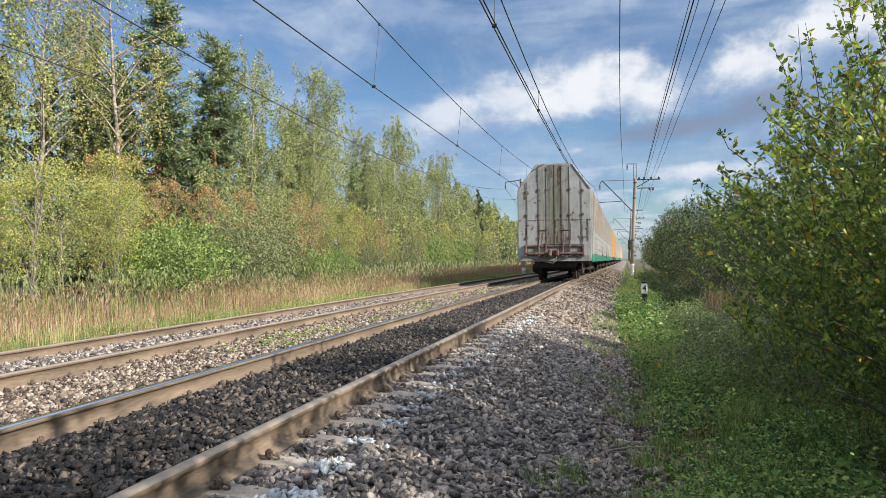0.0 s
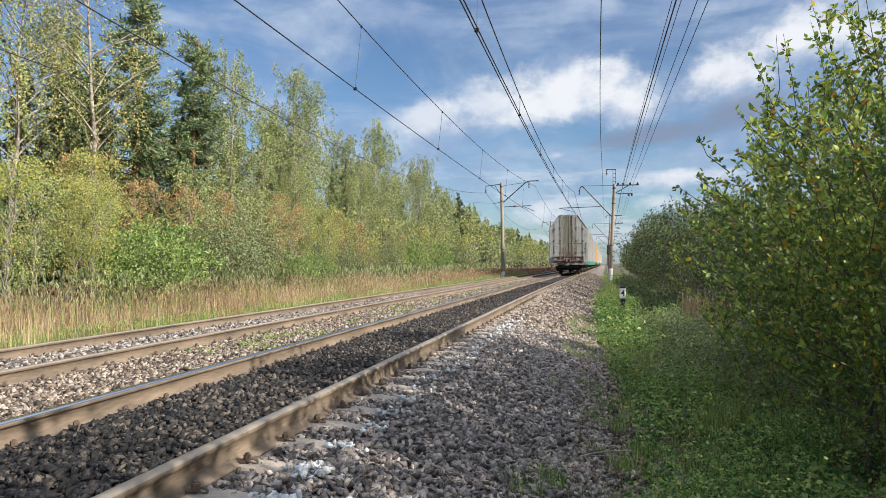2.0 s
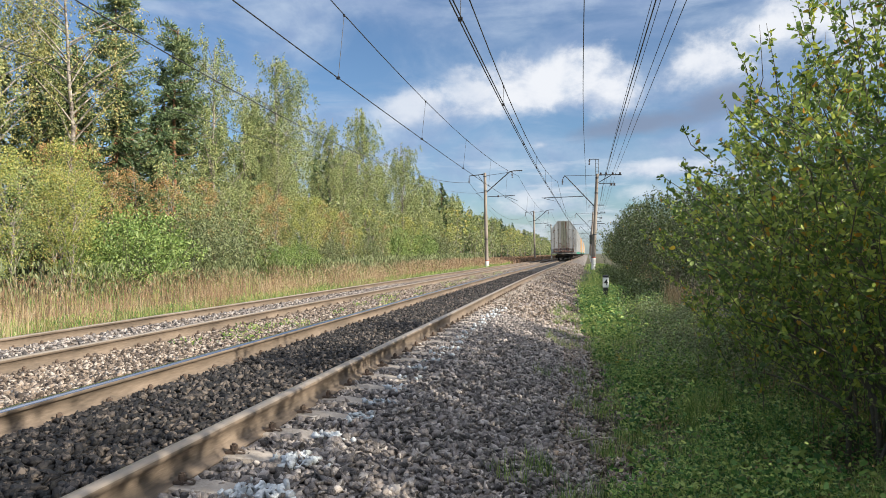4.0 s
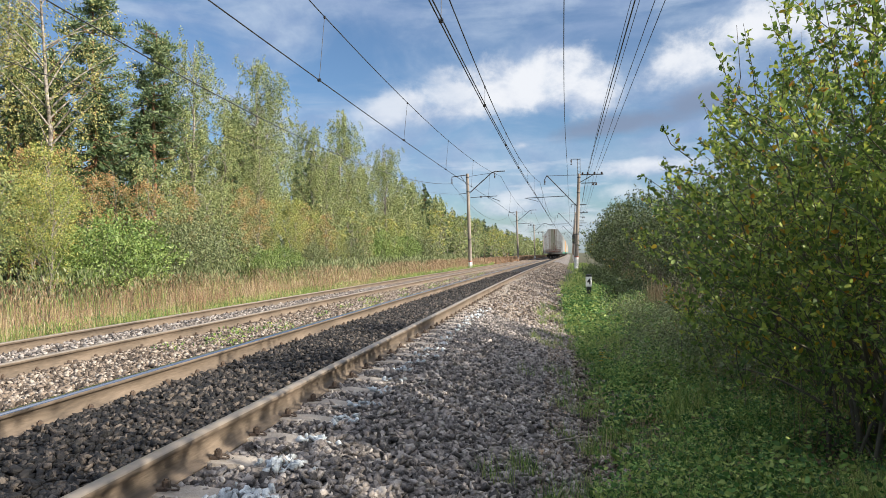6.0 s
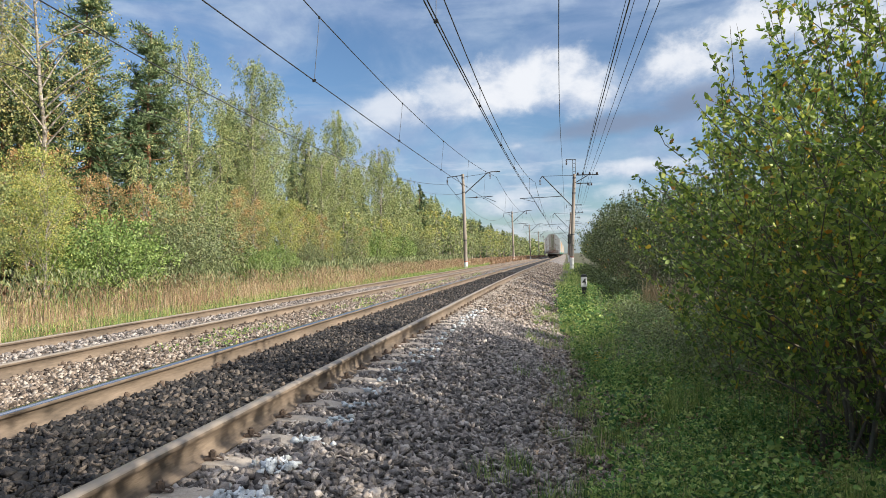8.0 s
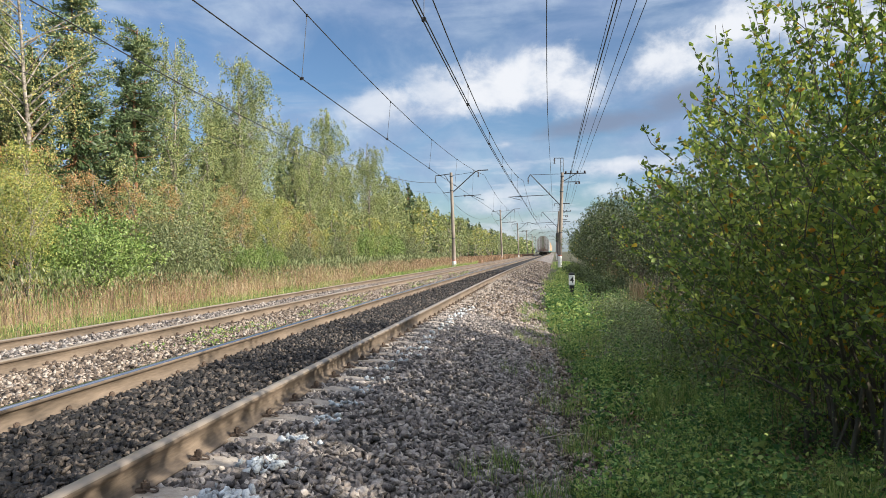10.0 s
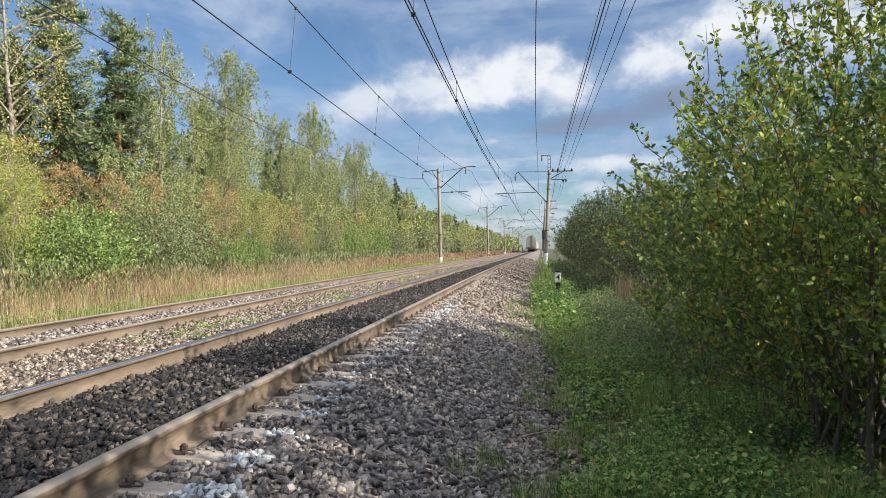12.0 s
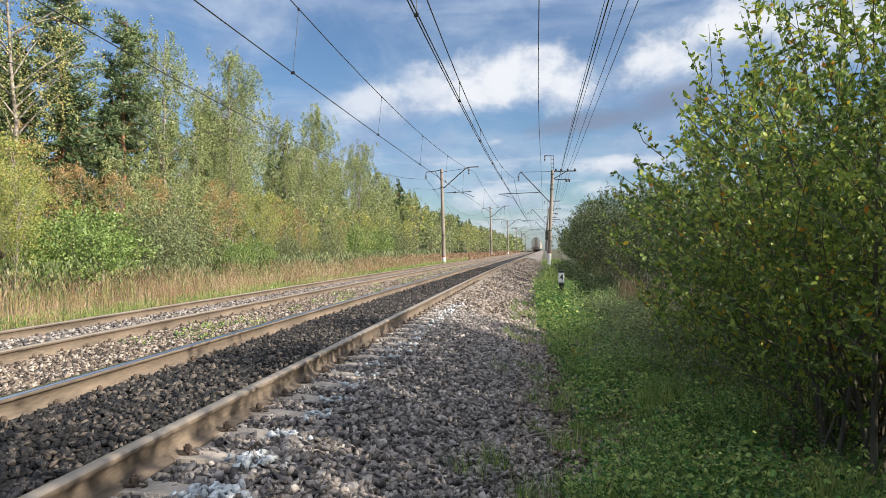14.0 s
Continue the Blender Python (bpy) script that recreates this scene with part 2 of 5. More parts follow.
M["bark_birch"] = mat("birch_bark", [(0.04, 0.032, 0.028), (0.17, 0.145, 0.12), (0.33, 0.29, 0.25), (0.48, 0.45, 0.41)], 3, 0.85, 0.3, 30, stretch=(1, 1, 2.2))
M["bark_pine"] = mat("pine_bark", [(0.1, 0.055, 0.035), (0.26, 0.13, 0.07), (0.36, 0.19, 0.1)], 4, 0.9, 0.6, 20, stretch=(1, 1, 0.3))
M["bark_twig"] = mat("shrub_bark", [(0.06, 0.052, 0.035), (0.14, 0.12, 0.085)], 8, 0.85, 0.3)
M["leaf_birch"] = leaf_mat("birch_leaves", [(0.1, 0.14, 0.05), (0.18, 0.23, 0.085), (0.275, 0.325, 0.12), (0.38, 0.375, 0.15)], tr=0.16)
M["leaf_gold"] = leaf_mat("turning_birch_leaves", [(0.14, 0.195, 0.05), (0.23, 0.28, 0.07), (0.34, 0.365, 0.095), (0.47, 0.4, 0.11)], tr=0.18)
M["leaf_olive"] = leaf_mat("olive_birch_leaves", [(0.13, 0.15, 0.05), (0.22, 0.235, 0.08), (0.32, 0.31, 0.11), (0.43, 0.37, 0.13)], tr=0.16)
M["leaf_rust"] = leaf_mat("rusty_autumn_leaves", [(0.17, 0.18, 0.065), (0.29, 0.245, 0.095), (0.4, 0.28, 0.12), (0.46, 0.24, 0.1)], tr=0.18)
M["leaf_bush"] = leaf_mat("willow_bush_leaves", [(0.1, 0.17, 0.04), (0.19, 0.28, 0.065), (0.3, 0.38, 0.12)], tr=0.18)
M["leaf_grey"] = leaf_mat("grey_willow_leaves", [(0.1, 0.13, 0.055), (0.18, 0.215, 0.09), (0.27, 0.29, 0.14)], tr=0.18)
M["leaf_hedge"] = leaf_mat("lineside_shrub_leaves", [(0.085, 0.145, 0.034), (0.155, 0.24, 0.05), (0.25, 0.34, 0.07), (0.43, 0.48, 0.09)], rough=0.5, tr=0.5)
M["leaf_yellow"] = leaf_mat("yellowed_leaves", [(0.4, 0.3, 0.03), (0.55, 0.4, 0.04), (0.5, 0.22, 0.03)], tr=0.4)
# shade of the thicket's near face is put into these leaf colours
M["leaf_thicket"] = leaf_mat("shaded_thicket_leaves", [(0.024, 0.042, 0.014), (0.042, 0.07, 0.021), (0.075, 0.108, 0.033), (0.12, 0.15, 0.045)], rough=0.45, tr=0.25)
M["needle"] = leaf_mat("conifer_needles", [(0.025, 0.05, 0.018), (0.05, 0.09, 0.03), (0.1, 0.14, 0.05)], tr=0.1)
M["needle_pine"] = leaf_mat("pine_needles", [(0.07, 0.115, 0.05), (0.14, 0.2, 0.085), (0.24, 0.3, 0.14)], tr=0.2)
M["grass"] = leaf_mat("verge_grass_blades", [(0.075, 0.155, 0.034), (0.15, 0.275, 0.052), (0.265, 0.395, 0.085), (0.42, 0.44, 0.15)], tr=0.3, rnd=0.85)
M["weed"] = leaf_mat("low_weed_leaves", [(0.055, 0.135, 0.034), (0.12, 0.25, 0.055), (0.215, 0.37, 0.085), (0.38, 0.46, 0.13)], rough=0.65, tr=0.3, rnd=0.9)
M["straw"] = leaf_mat("dry_straw_grass", [(0.2, 0.135, 0.07), (0.36, 0.25, 0.13), (0.47, 0.34, 0.19), (0.56, 0.46, 0.3)], tr=0.2)
M["redweed"] = leaf_mat("russet_weeds", [(0.16, 0.105, 0.06), (0.3, 0.18, 0.105), (0.4, 0.25, 0.15)], tr=0.15)
M["wagon"] = mat("grimy_white_wagon_paint", [(0.17, 0.165, 0.155), (0.25, 0.255, 0.25), (0.3, 0.31, 0.315), (0.34, 0.355, 0.37)], 1.6, 0.6, 0.06, 20, stretch=(1, 1, 0.35))
M["grime"] = mat("sooty_door_streaks", [(0.06, 0.062, 0.045), (0.12, 0.125, 0.095), (0.23, 0.235, 0.205)], 2.6, 0.75, 0.05, stretch=(2.2, 1, 0.16))
M["grime_dim_side"] = mat("dusty_door_dim_side_paint", [(0.12, 0.12, 0.105), (0.21, 0.21, 0.198), (0.3, 0.305, 0.3)], 2.2, 0.7, 0.05, stretch=(2.0, 1, 0.2))
M["rust"] = mat("flaking_rust", [(0.03, 0.016, 0.013), (0.075, 0.037, 0.028), (0.14, 0.085, 0.068), (0.24, 0.19, 0.165)], 5, 0.85, 0.2, 40)
M["tan"] = mat("tan_side_panels", [(0.09, 0.066, 0.048), (0.17, 0.125, 0.085), (0.24, 0.185, 0.13)], 1.4, 0.7, 0.1, stretch=(1, 0.4, 0.3))
M["green"] = mat("green_sole_bar_paint", [(0.02, 0.13, 0.09), (0.035, 0.2, 0.135)], 3, 0.55, 0.05)
M["orange"] = mat("orange_wagon_paint", [(0.36, 0.2, 0.06), (0.46, 0.27, 0.09)], 2, 0.55, 0.05)
M["under"] = mat("sooty_underframe", [(0.01, 0.01, 0.01), (0.03, 0.027, 0.025), (0.06, 0.045, 0.035)], 5, 0.85, 0.2)
M["roof"] = mat("grey_wagon_roof", [(0.2, 0.21, 0.21), (0.33, 0.34, 0.34)], 2, 0.7, 0.1)


# ---- building helpers ----
def mesh_of(name, verts, faces, mats, index=None, smooth_shade=False):
    me = bpy.data.meshes.new(name)
    v = np.asarray(verts, dtype=np.float32).reshape(-1, 3)
    if isinstance(faces, np.ndarray):
        k = faces.shape[1]
        f = faces.astype(np.int32)
        me.vertices.add(len(v))
        me.vertices.foreach_set("co", v.ravel())
        me.loops.add(f.size)
        me.loops.foreach_set("vertex_index", f.ravel())
        me.polygons.add(len(f))
        me.polygons.foreach_set("loop_start", np.arange(len(f), dtype=np.int32) * k)
        me.polygons.foreach_set("loop_total", np.full(len(f), k, dtype=np.int32))
        me.update(calc_edges=True)
    else:
        me.from_pydata([tuple(map(float, p)) for p in v], [], faces)
    for mt in (mats if isinstance(mats, (list, tuple)) else [mats]):
        me.materials.append(mt)
    if index is not None:
        me.polygons.foreach_set("material_index", np.asarray(index, dtype=np.int32))
    if smooth_shade:
        me.polygons.foreach_set("use_smooth", np.ones(len(me.polygons), dtype=bool))
    me.update()
    return me


def put(name, me, parent=None, label="", m=None):
    ob = new(name, me)
    if parent is not None:
        ob.parent = parent
    if m is not None:
        ob.matrix_basis = m
    return tagged(ob, label)


def part(name, bm, material, parent, label="", smooth_shade=False):
    me = bpy.data.meshes.new(name)
    bm.normal_update()
    bm.to_mesh(me)
    bm.free()
    for mt in (material if isinstance(material, (list, tuple)) else [material]):
        me.materials.append(mt)
    if smooth_shade:
        me.polygons.foreach_set("use_smooth", np.ones(len(me.polygons), dtype=bool))
    return put(name, me, parent, label)


def box(bm, x0, x1, y0, y1, z0, z1, bev=0.0):
    r = bmesh.ops.create_cube(bm, size=1)
    bmesh.ops.scale(bm, vec=(x1 - x0, y1 - y0, z1 - z0), verts=r["verts"])
    bmesh.ops.translate(bm, vec=((x0 + x1) / 2, (y0 + y1) / 2, (z0 + z1) / 2), verts=r["verts"])
    if bev:
        es = list({e for v in r["verts"] for e in v.link_edges})
        bmesh.ops.bevel(bm, geom=es, offset=bev, segments=1, affect="EDGES")
    return bm


def boxed(*a):
    return box(bmesh.new(), *a)


def rod(bm, a, b, r0, r1=None, seg=8):
    a, b = Vector(a), Vector(b)
    d = b - a
    if d.length < 1e-6:
        return bm
    r = bmesh.ops.create_cone(bm, cap_ends=True, segments=seg, radius1=r0, radius2=r0 if r1 is None else r1, depth=d.length)
    q = d.to_track_quat("Z", "Y").to_matrix().to_4x4()
    bmesh.ops.transform(bm, matrix=Matrix.Translation((a + b) / 2) @ q, verts=r["verts"])
    return bm


def rodded(a, b, r0, r1=None, seg=8):
    return rod(bmesh.new(), a, b, r0, r1, seg)


def tube(points, radii, seg=6):
    """Verts and quads of a bent tube."""
    P = np.asarray(points, float)
    n = len(P)
    T = np.gradient(P, axis=0)
    T /= np.linalg.norm(T, axis=1)[:, None] + 1e-9
    ref = np.where(np.abs(T[:, 2:3]) > 0.9, np.array([[1.0, 0, 0]]), np.array([[0, 0, 1.0]]))
    A = np.cross(T, ref)
    A /= np.linalg.norm(A, axis=1)[:, None] + 1e-9
    B = np.cross(T, A)
    ang = np.arange(seg) * 2 * math.pi / seg
    R = np.asarray(radii, float).reshape(-1, 1, 1) * np.ones((n, 1, 1))
    V = P[:, None, :] + R * (np.cos(ang)[None, :, None] * A[:, None, :] + np.sin(ang)[None, :, None] * B[:, None, :])
    i = np.arange(n - 1)[:, None] * seg
    j = np.arange(seg)[None, :]
    k = (j + 1) % seg
    F = np.stack([i + j, i + k, i + seg + k, i + seg + j], -1).reshape(-1, 4)
    return V.reshape(-1, 3), F


def joined(pieces):
    V, F, o = [], [], 0
    for v, f in pieces:
        V.append(v)
        F.append(f + o)
        o += len(v)
    return np.concatenate(V), np.concatenate(F)


def unit(v):
    return v / (np.linalg.norm(v, axis=-1, keepdims=True) + 1e-9)


def leaves(pos, along, length, width, rng, fold=0.25, droop=0.2):
    """Leaf blades: a rounded, drooping blade of four triangles at each place, along the way given."""
    n = len(pos)
    a = unit(along)
    side = unit(np.cross(a, rng.normal(size=(n, 3))))
    up = np.cross(side, a)
    L, Wd = np.asarray(length).reshape(-1, 1) * np.ones((n, 1)), np.asarray(width).reshape(-1, 1) * np.ones((n, 1))
    p0 = pos
    tip = pos + a * L - up * L * droop
    q, s = pos + a * L * 0.28, pos + a * L * 0.68 - up * L * droop * 0.35
    l1, r1 = q + side * Wd * 0.46 + up * Wd * fold * 0.5, q - side * Wd * 0.46 + up * Wd * fold * 0.5
    l2, r2 = s + side * Wd * 0.4, s - side * Wd * 0.4
    V = np.stack([p0, l1, l2, tip, r2, r1], 1).reshape(-1, 3)
    b = np.arange(n)[:, None] * 6
    F = np.concatenate([b + np.array([[0, 1, 5]]), b + np.array([[1, 2, 4]]), b + np.array([[1, 4, 5]]), b + np.array([[2, 3, 4]])], 1).reshape(-1, 3)
    return V, F


def flakes(pos, along, length, width, rng):
    """Far foliage: two triangles a flake, bent along its middle."""
    n = len(pos)
    a = unit(along)
    side = unit(np.cross(a, rng.normal(size=(n, 3))))
    L, Wd = np.asarray(length).reshape(-1, 1) * np.ones((n, 1)), np.asarray(width).reshape(-1, 1) * np.ones((n, 1))
    V = np.stack([pos, pos + a * L * 0.5 + side * Wd / 2, pos + a * L, pos + a * L * 0.5 - side * Wd / 2], 1).reshape(-1, 3)
    b = np.arange(n)[:, None] * 4
    F = np.concatenate([b + np.array([[0, 1, 2]]), b + np.array([[0, 2, 3]])], 1).reshape(-1, 3)
    return V, F


# ---- the line of the track ----
RAIL_X = (-2.03, -3.60, -6.22, -7.79)          # middle of each rail head
TRACK_1, TRACK_2, DROP_2 = -2.815, -7.005, -0.17


BEND_0, BEND_1, BEND_SLOPE = 8.0, 50.0, 0.0206


def bend(y):
    """How far the line has swung to the east at y."""
    y = np.asarray(y, float)
    c = np.clip(y, BEND_0, BEND_1) - BEND_0
    return c * c * BEND_SLOPE / (2 * (BEND_1 - BEND_0)) + np.maximum(0, y - BEND_1) * BEND_SLOPE


PROFILE_U = [-40, -22, -14, -10.6, -9.3, -8.6, -7.9, -7.7, -7.3, -6.7, -6.3, -6.1, -5.4, -4.5, -3.7, -3.5, -3.1, -2.5, -2.13, -1.93, -1.3, -0.6, 0.1, 0.6, 3, 9, 40]
PROFILE_Z = [-0.5, -0.5, -0.6, -0.75, -0.58, -0.36, -0.33, -0.335, -0.31, -0.31, -0.335, -0.345, -0.33, -0.22, -0.17, -0.165, -0.145, -0.145, -0.165, -0.185, -0.215, -0.42, -0.62, -0.66, -0.66, -0.6, -0.4]


def lie(x, y):
    """Height of the ground."""
    u = np.asarray(x, float) - bend(y)
    return np.interp(u, PROFILE_U, PROFILE_Z)


def rough_noise(x, y, s, seed):
    return np.array([noise.noise((a * s, b * s, seed)) for a, b in zip(np.ravel(x), np.ravel(y))]).reshape(np.shape(x))


def sheet(name, us, ys, mats, lift=0.0, index=None, rough=0.0):
    U, Y = np.meshgrid(us, ys)
    X = U + bend(Y)
    Z = lie(X, Y) + lift
    if rough:
        Z = Z + rough_noise(X, Y, 1.7, 2.0) * rough + rough_noise(X, Y, 6.0, 7.0) * rough * 0.5
    V = np.stack([X, Y, Z], -1).reshape(-1, 3)
    nu, ny = len(us), len(ys)
    i, j = np.meshgrid(np.arange(ny - 1), np.arange(nu - 1), indexing="ij")
    a = (i * nu + j).ravel()
    F = np.stack([a, a + 1, a + nu + 1, a + nu], 1)
    idx = None if index is None else np.array([index((us[k % (nu - 1)] + us[k % (nu - 1) + 1]) / 2) for k in range(len(F))])
    return mesh_of(name, V, F, mats, idx, True)


def ground():
    us = np.array([-1800, -700, -250, -100, -60, -40, -30, -22, -18, -14, -12, -10.6, -9.9, -9.3, -8.6, -7.9, -6.1, -5.4, -4.5, -3.65, -1.95, -1.2, -0.6, 0.1, 0.6, 1.2, 2, 3, 4.5, 6, 9, 15, 25, 40, 100, 250, 700, 1800.0])
    ys = np.concatenate([[-900, -300, -100, -40, -15, -6], np.arange(-2, 30, 1.0), np.arange(30, 120, 5.0), [130, 160, 200, 260, 350, 500, 800, 1300, 2200, 3500]])
    g = put("ground", sheet("ground", us, ys, M["earth"], -0.03, rough=0.05))
    tagged(g, "dark soil verge with sparse green plants", "ground", kind="structure")


def ballast():
    us = np.concatenate([np.linspace(-9.3, -7.9, 8), np.linspace(-7.7, -6.3, 8), np.linspace(-6.1, -3.7, 13), np.linspace(-3.5, -2.1, 9), np.linspace(-1.95, 0.15, 14)])
    ys = np.concatenate([np.arange(-8, 30, 0.35), np.arange(30, 90, 2.0), np.arange(90, 600, 10.0)])

    def which(u):
        return 2 if -3.58 < u < -2.05 else (0 if u > -2.05 else 1)
    b = put("ballast", sheet("ballast", us, ys, [M["gravel"], M["gravel_warm"], M["gravel_dark"]], 0.0, which, 0.02))
    return tagged(b, "grey crushed stone ballast bed under two railway tracks", "ballast", kind="structure")


# ---- rails and sleepers ----
RAIL_SECTION = [(-0.0375, 0.0), (-0.034, -0.006), (-0.039, -0.036), (-0.011, -0.043), (-0.009, -0.1), (-0.013, -0.15), (-0.075, -0.168), (-0.075, -0.18)]


def rail(name, x, z, top, parent):
    sec = RAIL_SECTION
    prof = [(-0.027, 0.0)] + [(-0.0375, -0.012)] + [(a, b) for a, b in sec[2:]]
    prof = prof + [(-a, b) for a, b in reversed(prof)]
    ys = np.concatenate([np.arange(-10, 60, 2.0), np.arange(60, 620, 10.0)])
    V = np.array([[x + float(bend(y)) + a, y, z + b] for y in ys for a, b in prof])
    k = len(prof)
    F, idx = [], []
    for i in range(len(ys) - 1):
        for j in range(k):
            a, b = i * k + j, i * k + (j + 1) % k
            F.append((a, b, b + k, a + k))
            idx.append(1 if j in (k - 1, 0, k - 2) else 0)
    me = mesh_of(name, V, np.array(F), [M["railside"], top], idx)
    return put(name, me, parent)


def sleeper_mesh():
    bm = bmesh.new()
    # a prestressed sleeper: low middle, raised seats, sloping ends
    prof = [(-1.35, -0.235), (-1.33, -0.2), (-1.02, -0.165), (-0.55, -0.165), (-0.4, -0.215), (0.4, -0.215), (0.55, -0.165), (1.02, -0.165), (1.33, -0.2), (1.35, -0.235)]
    rows = []
    for s, w in ((-1, 0.14), (-1, 0.09), (1, 0.09), (1, 0.14)):
        rows.append([bm.verts.new((x, s * w, z - (0.14 if w > 0.1 else 0.0))) for x, z in prof])
    for a, b in zip(rows, rows[1:]):
        for i in range(len(prof) - 1):
            bm.faces.new((a[i], b[i], b[i + 1], a[i + 1]))
    for i in (0, len(prof) - 1):
        bm.faces.new([r[i] for r in rows])
    bmesh.ops.recalc_face_normals(bm, faces=bm.faces)
    me = bpy.data.meshes.new("sleeper")
    bm.to_mesh(me)
    bm.free()
    me.materials.append(M["concrete"])
    return me


def clip_mesh():
    """A fastening: clamp block, bolt with nut, and a bowed spring washer loop."""
    bm = bmesh.new()
    box(bm, 0.05, 0.11, -0.025, 0.025, -0.17, -0.145, 0.006)
    rod(bm, (0.095, 0, -0.16), (0.095, 0, -0.105), 0.012, seg=6)
    rod(bm, (0.095, 0, -0.145), (0.095, 0, -0.115), 0.022, seg=6)
    pts = [(0.125 + 0.035 * math.cos(a), 0.028 * math.sin(a), -0.15 - 0.008 * math.cos(a)) for a in np.linspace(0, 2 * math.pi, 9)]
    v, f = tube(pts, 0.006, 4)
    vs = [bm.verts.new(q) for q in v]
    for q in f:
        bm.faces.new([vs[k] for k in q])
    me = bpy.data.meshes.new("fastening")
    bm.to_mesh(me)
    bm.free()
    me.materials.append(M["iron"])
    return me


SLEEPER_STEP, SLEEPER_0 = 0.544, 3.765


def track(cx, z, rails, tops, y0, y1, label):
    t = new("railway_track")
    tagged(t, label, "railway track", "parallel railway tracks")
    for x, top in zip(rails, tops):
        rail("rail", x, z, top, t)
    sm, cm = SLEEPER_MESH, CLIP_MESH
    n0 = math.ceil((y0 - SLEEPER_0) / SLEEPER_STEP)
    n1 = math.floor((y1 - SLEEPER_0) / SLEEPER_STEP)
    for i in range(n0, n1):
        y = SLEEPER_0 + i * SLEEPER_STEP
        b = float(bend(y))
        s = put("sleeper", sm, t, m=pose(cx + b, y, z, 0, 0, random.uniform(-0.8, 0.8)))
        if y < 26:
            for x in rails:
                for side in (1,):
                    put("fastening", cm, s, m=pose(x - cx, 0, 0, 0, 0, 0 if side > 0 else 180))
    return t


ground()
BALLAST = ballast()
SLEEPER_MESH, CLIP_MESH = sleeper_mesh(), clip_mesh()
track(TRACK_1, 0.0, RAIL_X[:2], (M["railtop_dull"], M["railtop"]), 0, 62, "concrete-sleepered railway track with rusty-sided rails, dark oily ballast between")
track(TRACK_2, DROP_2, RAIL_X[2:], (M["railtop_dull"], M["railtop_dull"]), 5, 62, "parallel railway track with brown rusty rails in pale ballast")


# ---- the train ----
HALF, SHOULDER, TOP, TOP_HALF, SOLE, LEN = 1.61, 4.0, 5.12, 0.78, 0.84, 24.0
GAUGE, GEAR_UP = 1.1, 0.14


def hexagon(y0, y1, k=1.0, dz=0.0):
    pts = [(-HALF * k, SOLE + dz), (HALF * k, SOLE + dz), (HALF * k, SHOULDER + dz), (TOP_HALF * k, TOP + dz), (-TOP_HALF * k, TOP + dz), (-HALF * k, SHOULDER + dz)]
    bm = bmesh.new()
    a = [bm.verts.new((x, y0, z)) for x, z in pts]
    b = [bm.verts.new((x, y1, z)) for x, z in pts]
    bm.faces.new(a)
    bm.faces.new(b[::-1])
    for i in range(6):
        j = (i + 1) % 6
        bm.faces.new((a[j], a[i], b[i], b[j]))
    bmesh.ops.recalc_face_normals(bm, faces=bm.faces)
    es = [e for e in bm.edges]
    bmesh.ops.bevel(bm, geom=es, offset=0.03, segments=2, affect="EDGES")
    return bm


def wheelset(y, parent):
    bm = bmesh.new()
    for s in (-1, 1):
        rod(bm, (s * 0.72, y, 0.475), (s * 0.85, y, 0.475), 0.475, seg=28)
        rod(bm, (s * 0.69, y, 0.475), (s * 0.72, y, 0.475), 0.5, seg=28)
        rod(bm, (s * 0.85, y, 0.475), (s * 1.08, y, 0.475), 0.13, seg=12)
    rod(bm, (-0.72, y, 0.475), (0.72, y, 0.475), 0.09, seg=10)
    part("wheelset", bm, M["under"], parent)


def bogie(y, parent):
    bm = bmesh.new()
    for s in (-1, 1):
        box(bm, s * 1.02 - 0.09, s * 1.02 + 0.09, y - 1.25, y + 1.25, 0.55, 0.72, 0.03)
        box(bm, s * 1.02 - 0.1, s * 1.02 + 0.1, y - 0.42, y + 0.42, 0.24, 0.56, 0.04)
        for k in (-0.925, 0.925):
            box(bm, s * 1.02 - 0.12, s * 1.02 + 0.12, y + k - 0.19, y + k + 0.19, 0.33, 0.62, 0.04)
    box(bm, -1.0, 1.0, y - 0.22, y + 0.22, 0.4, 0.7, 0.03)
    b = part("bogie", bm, M["under"], parent)
    for k in (-0.925, 0.925):
        wheelset(y + k, b)


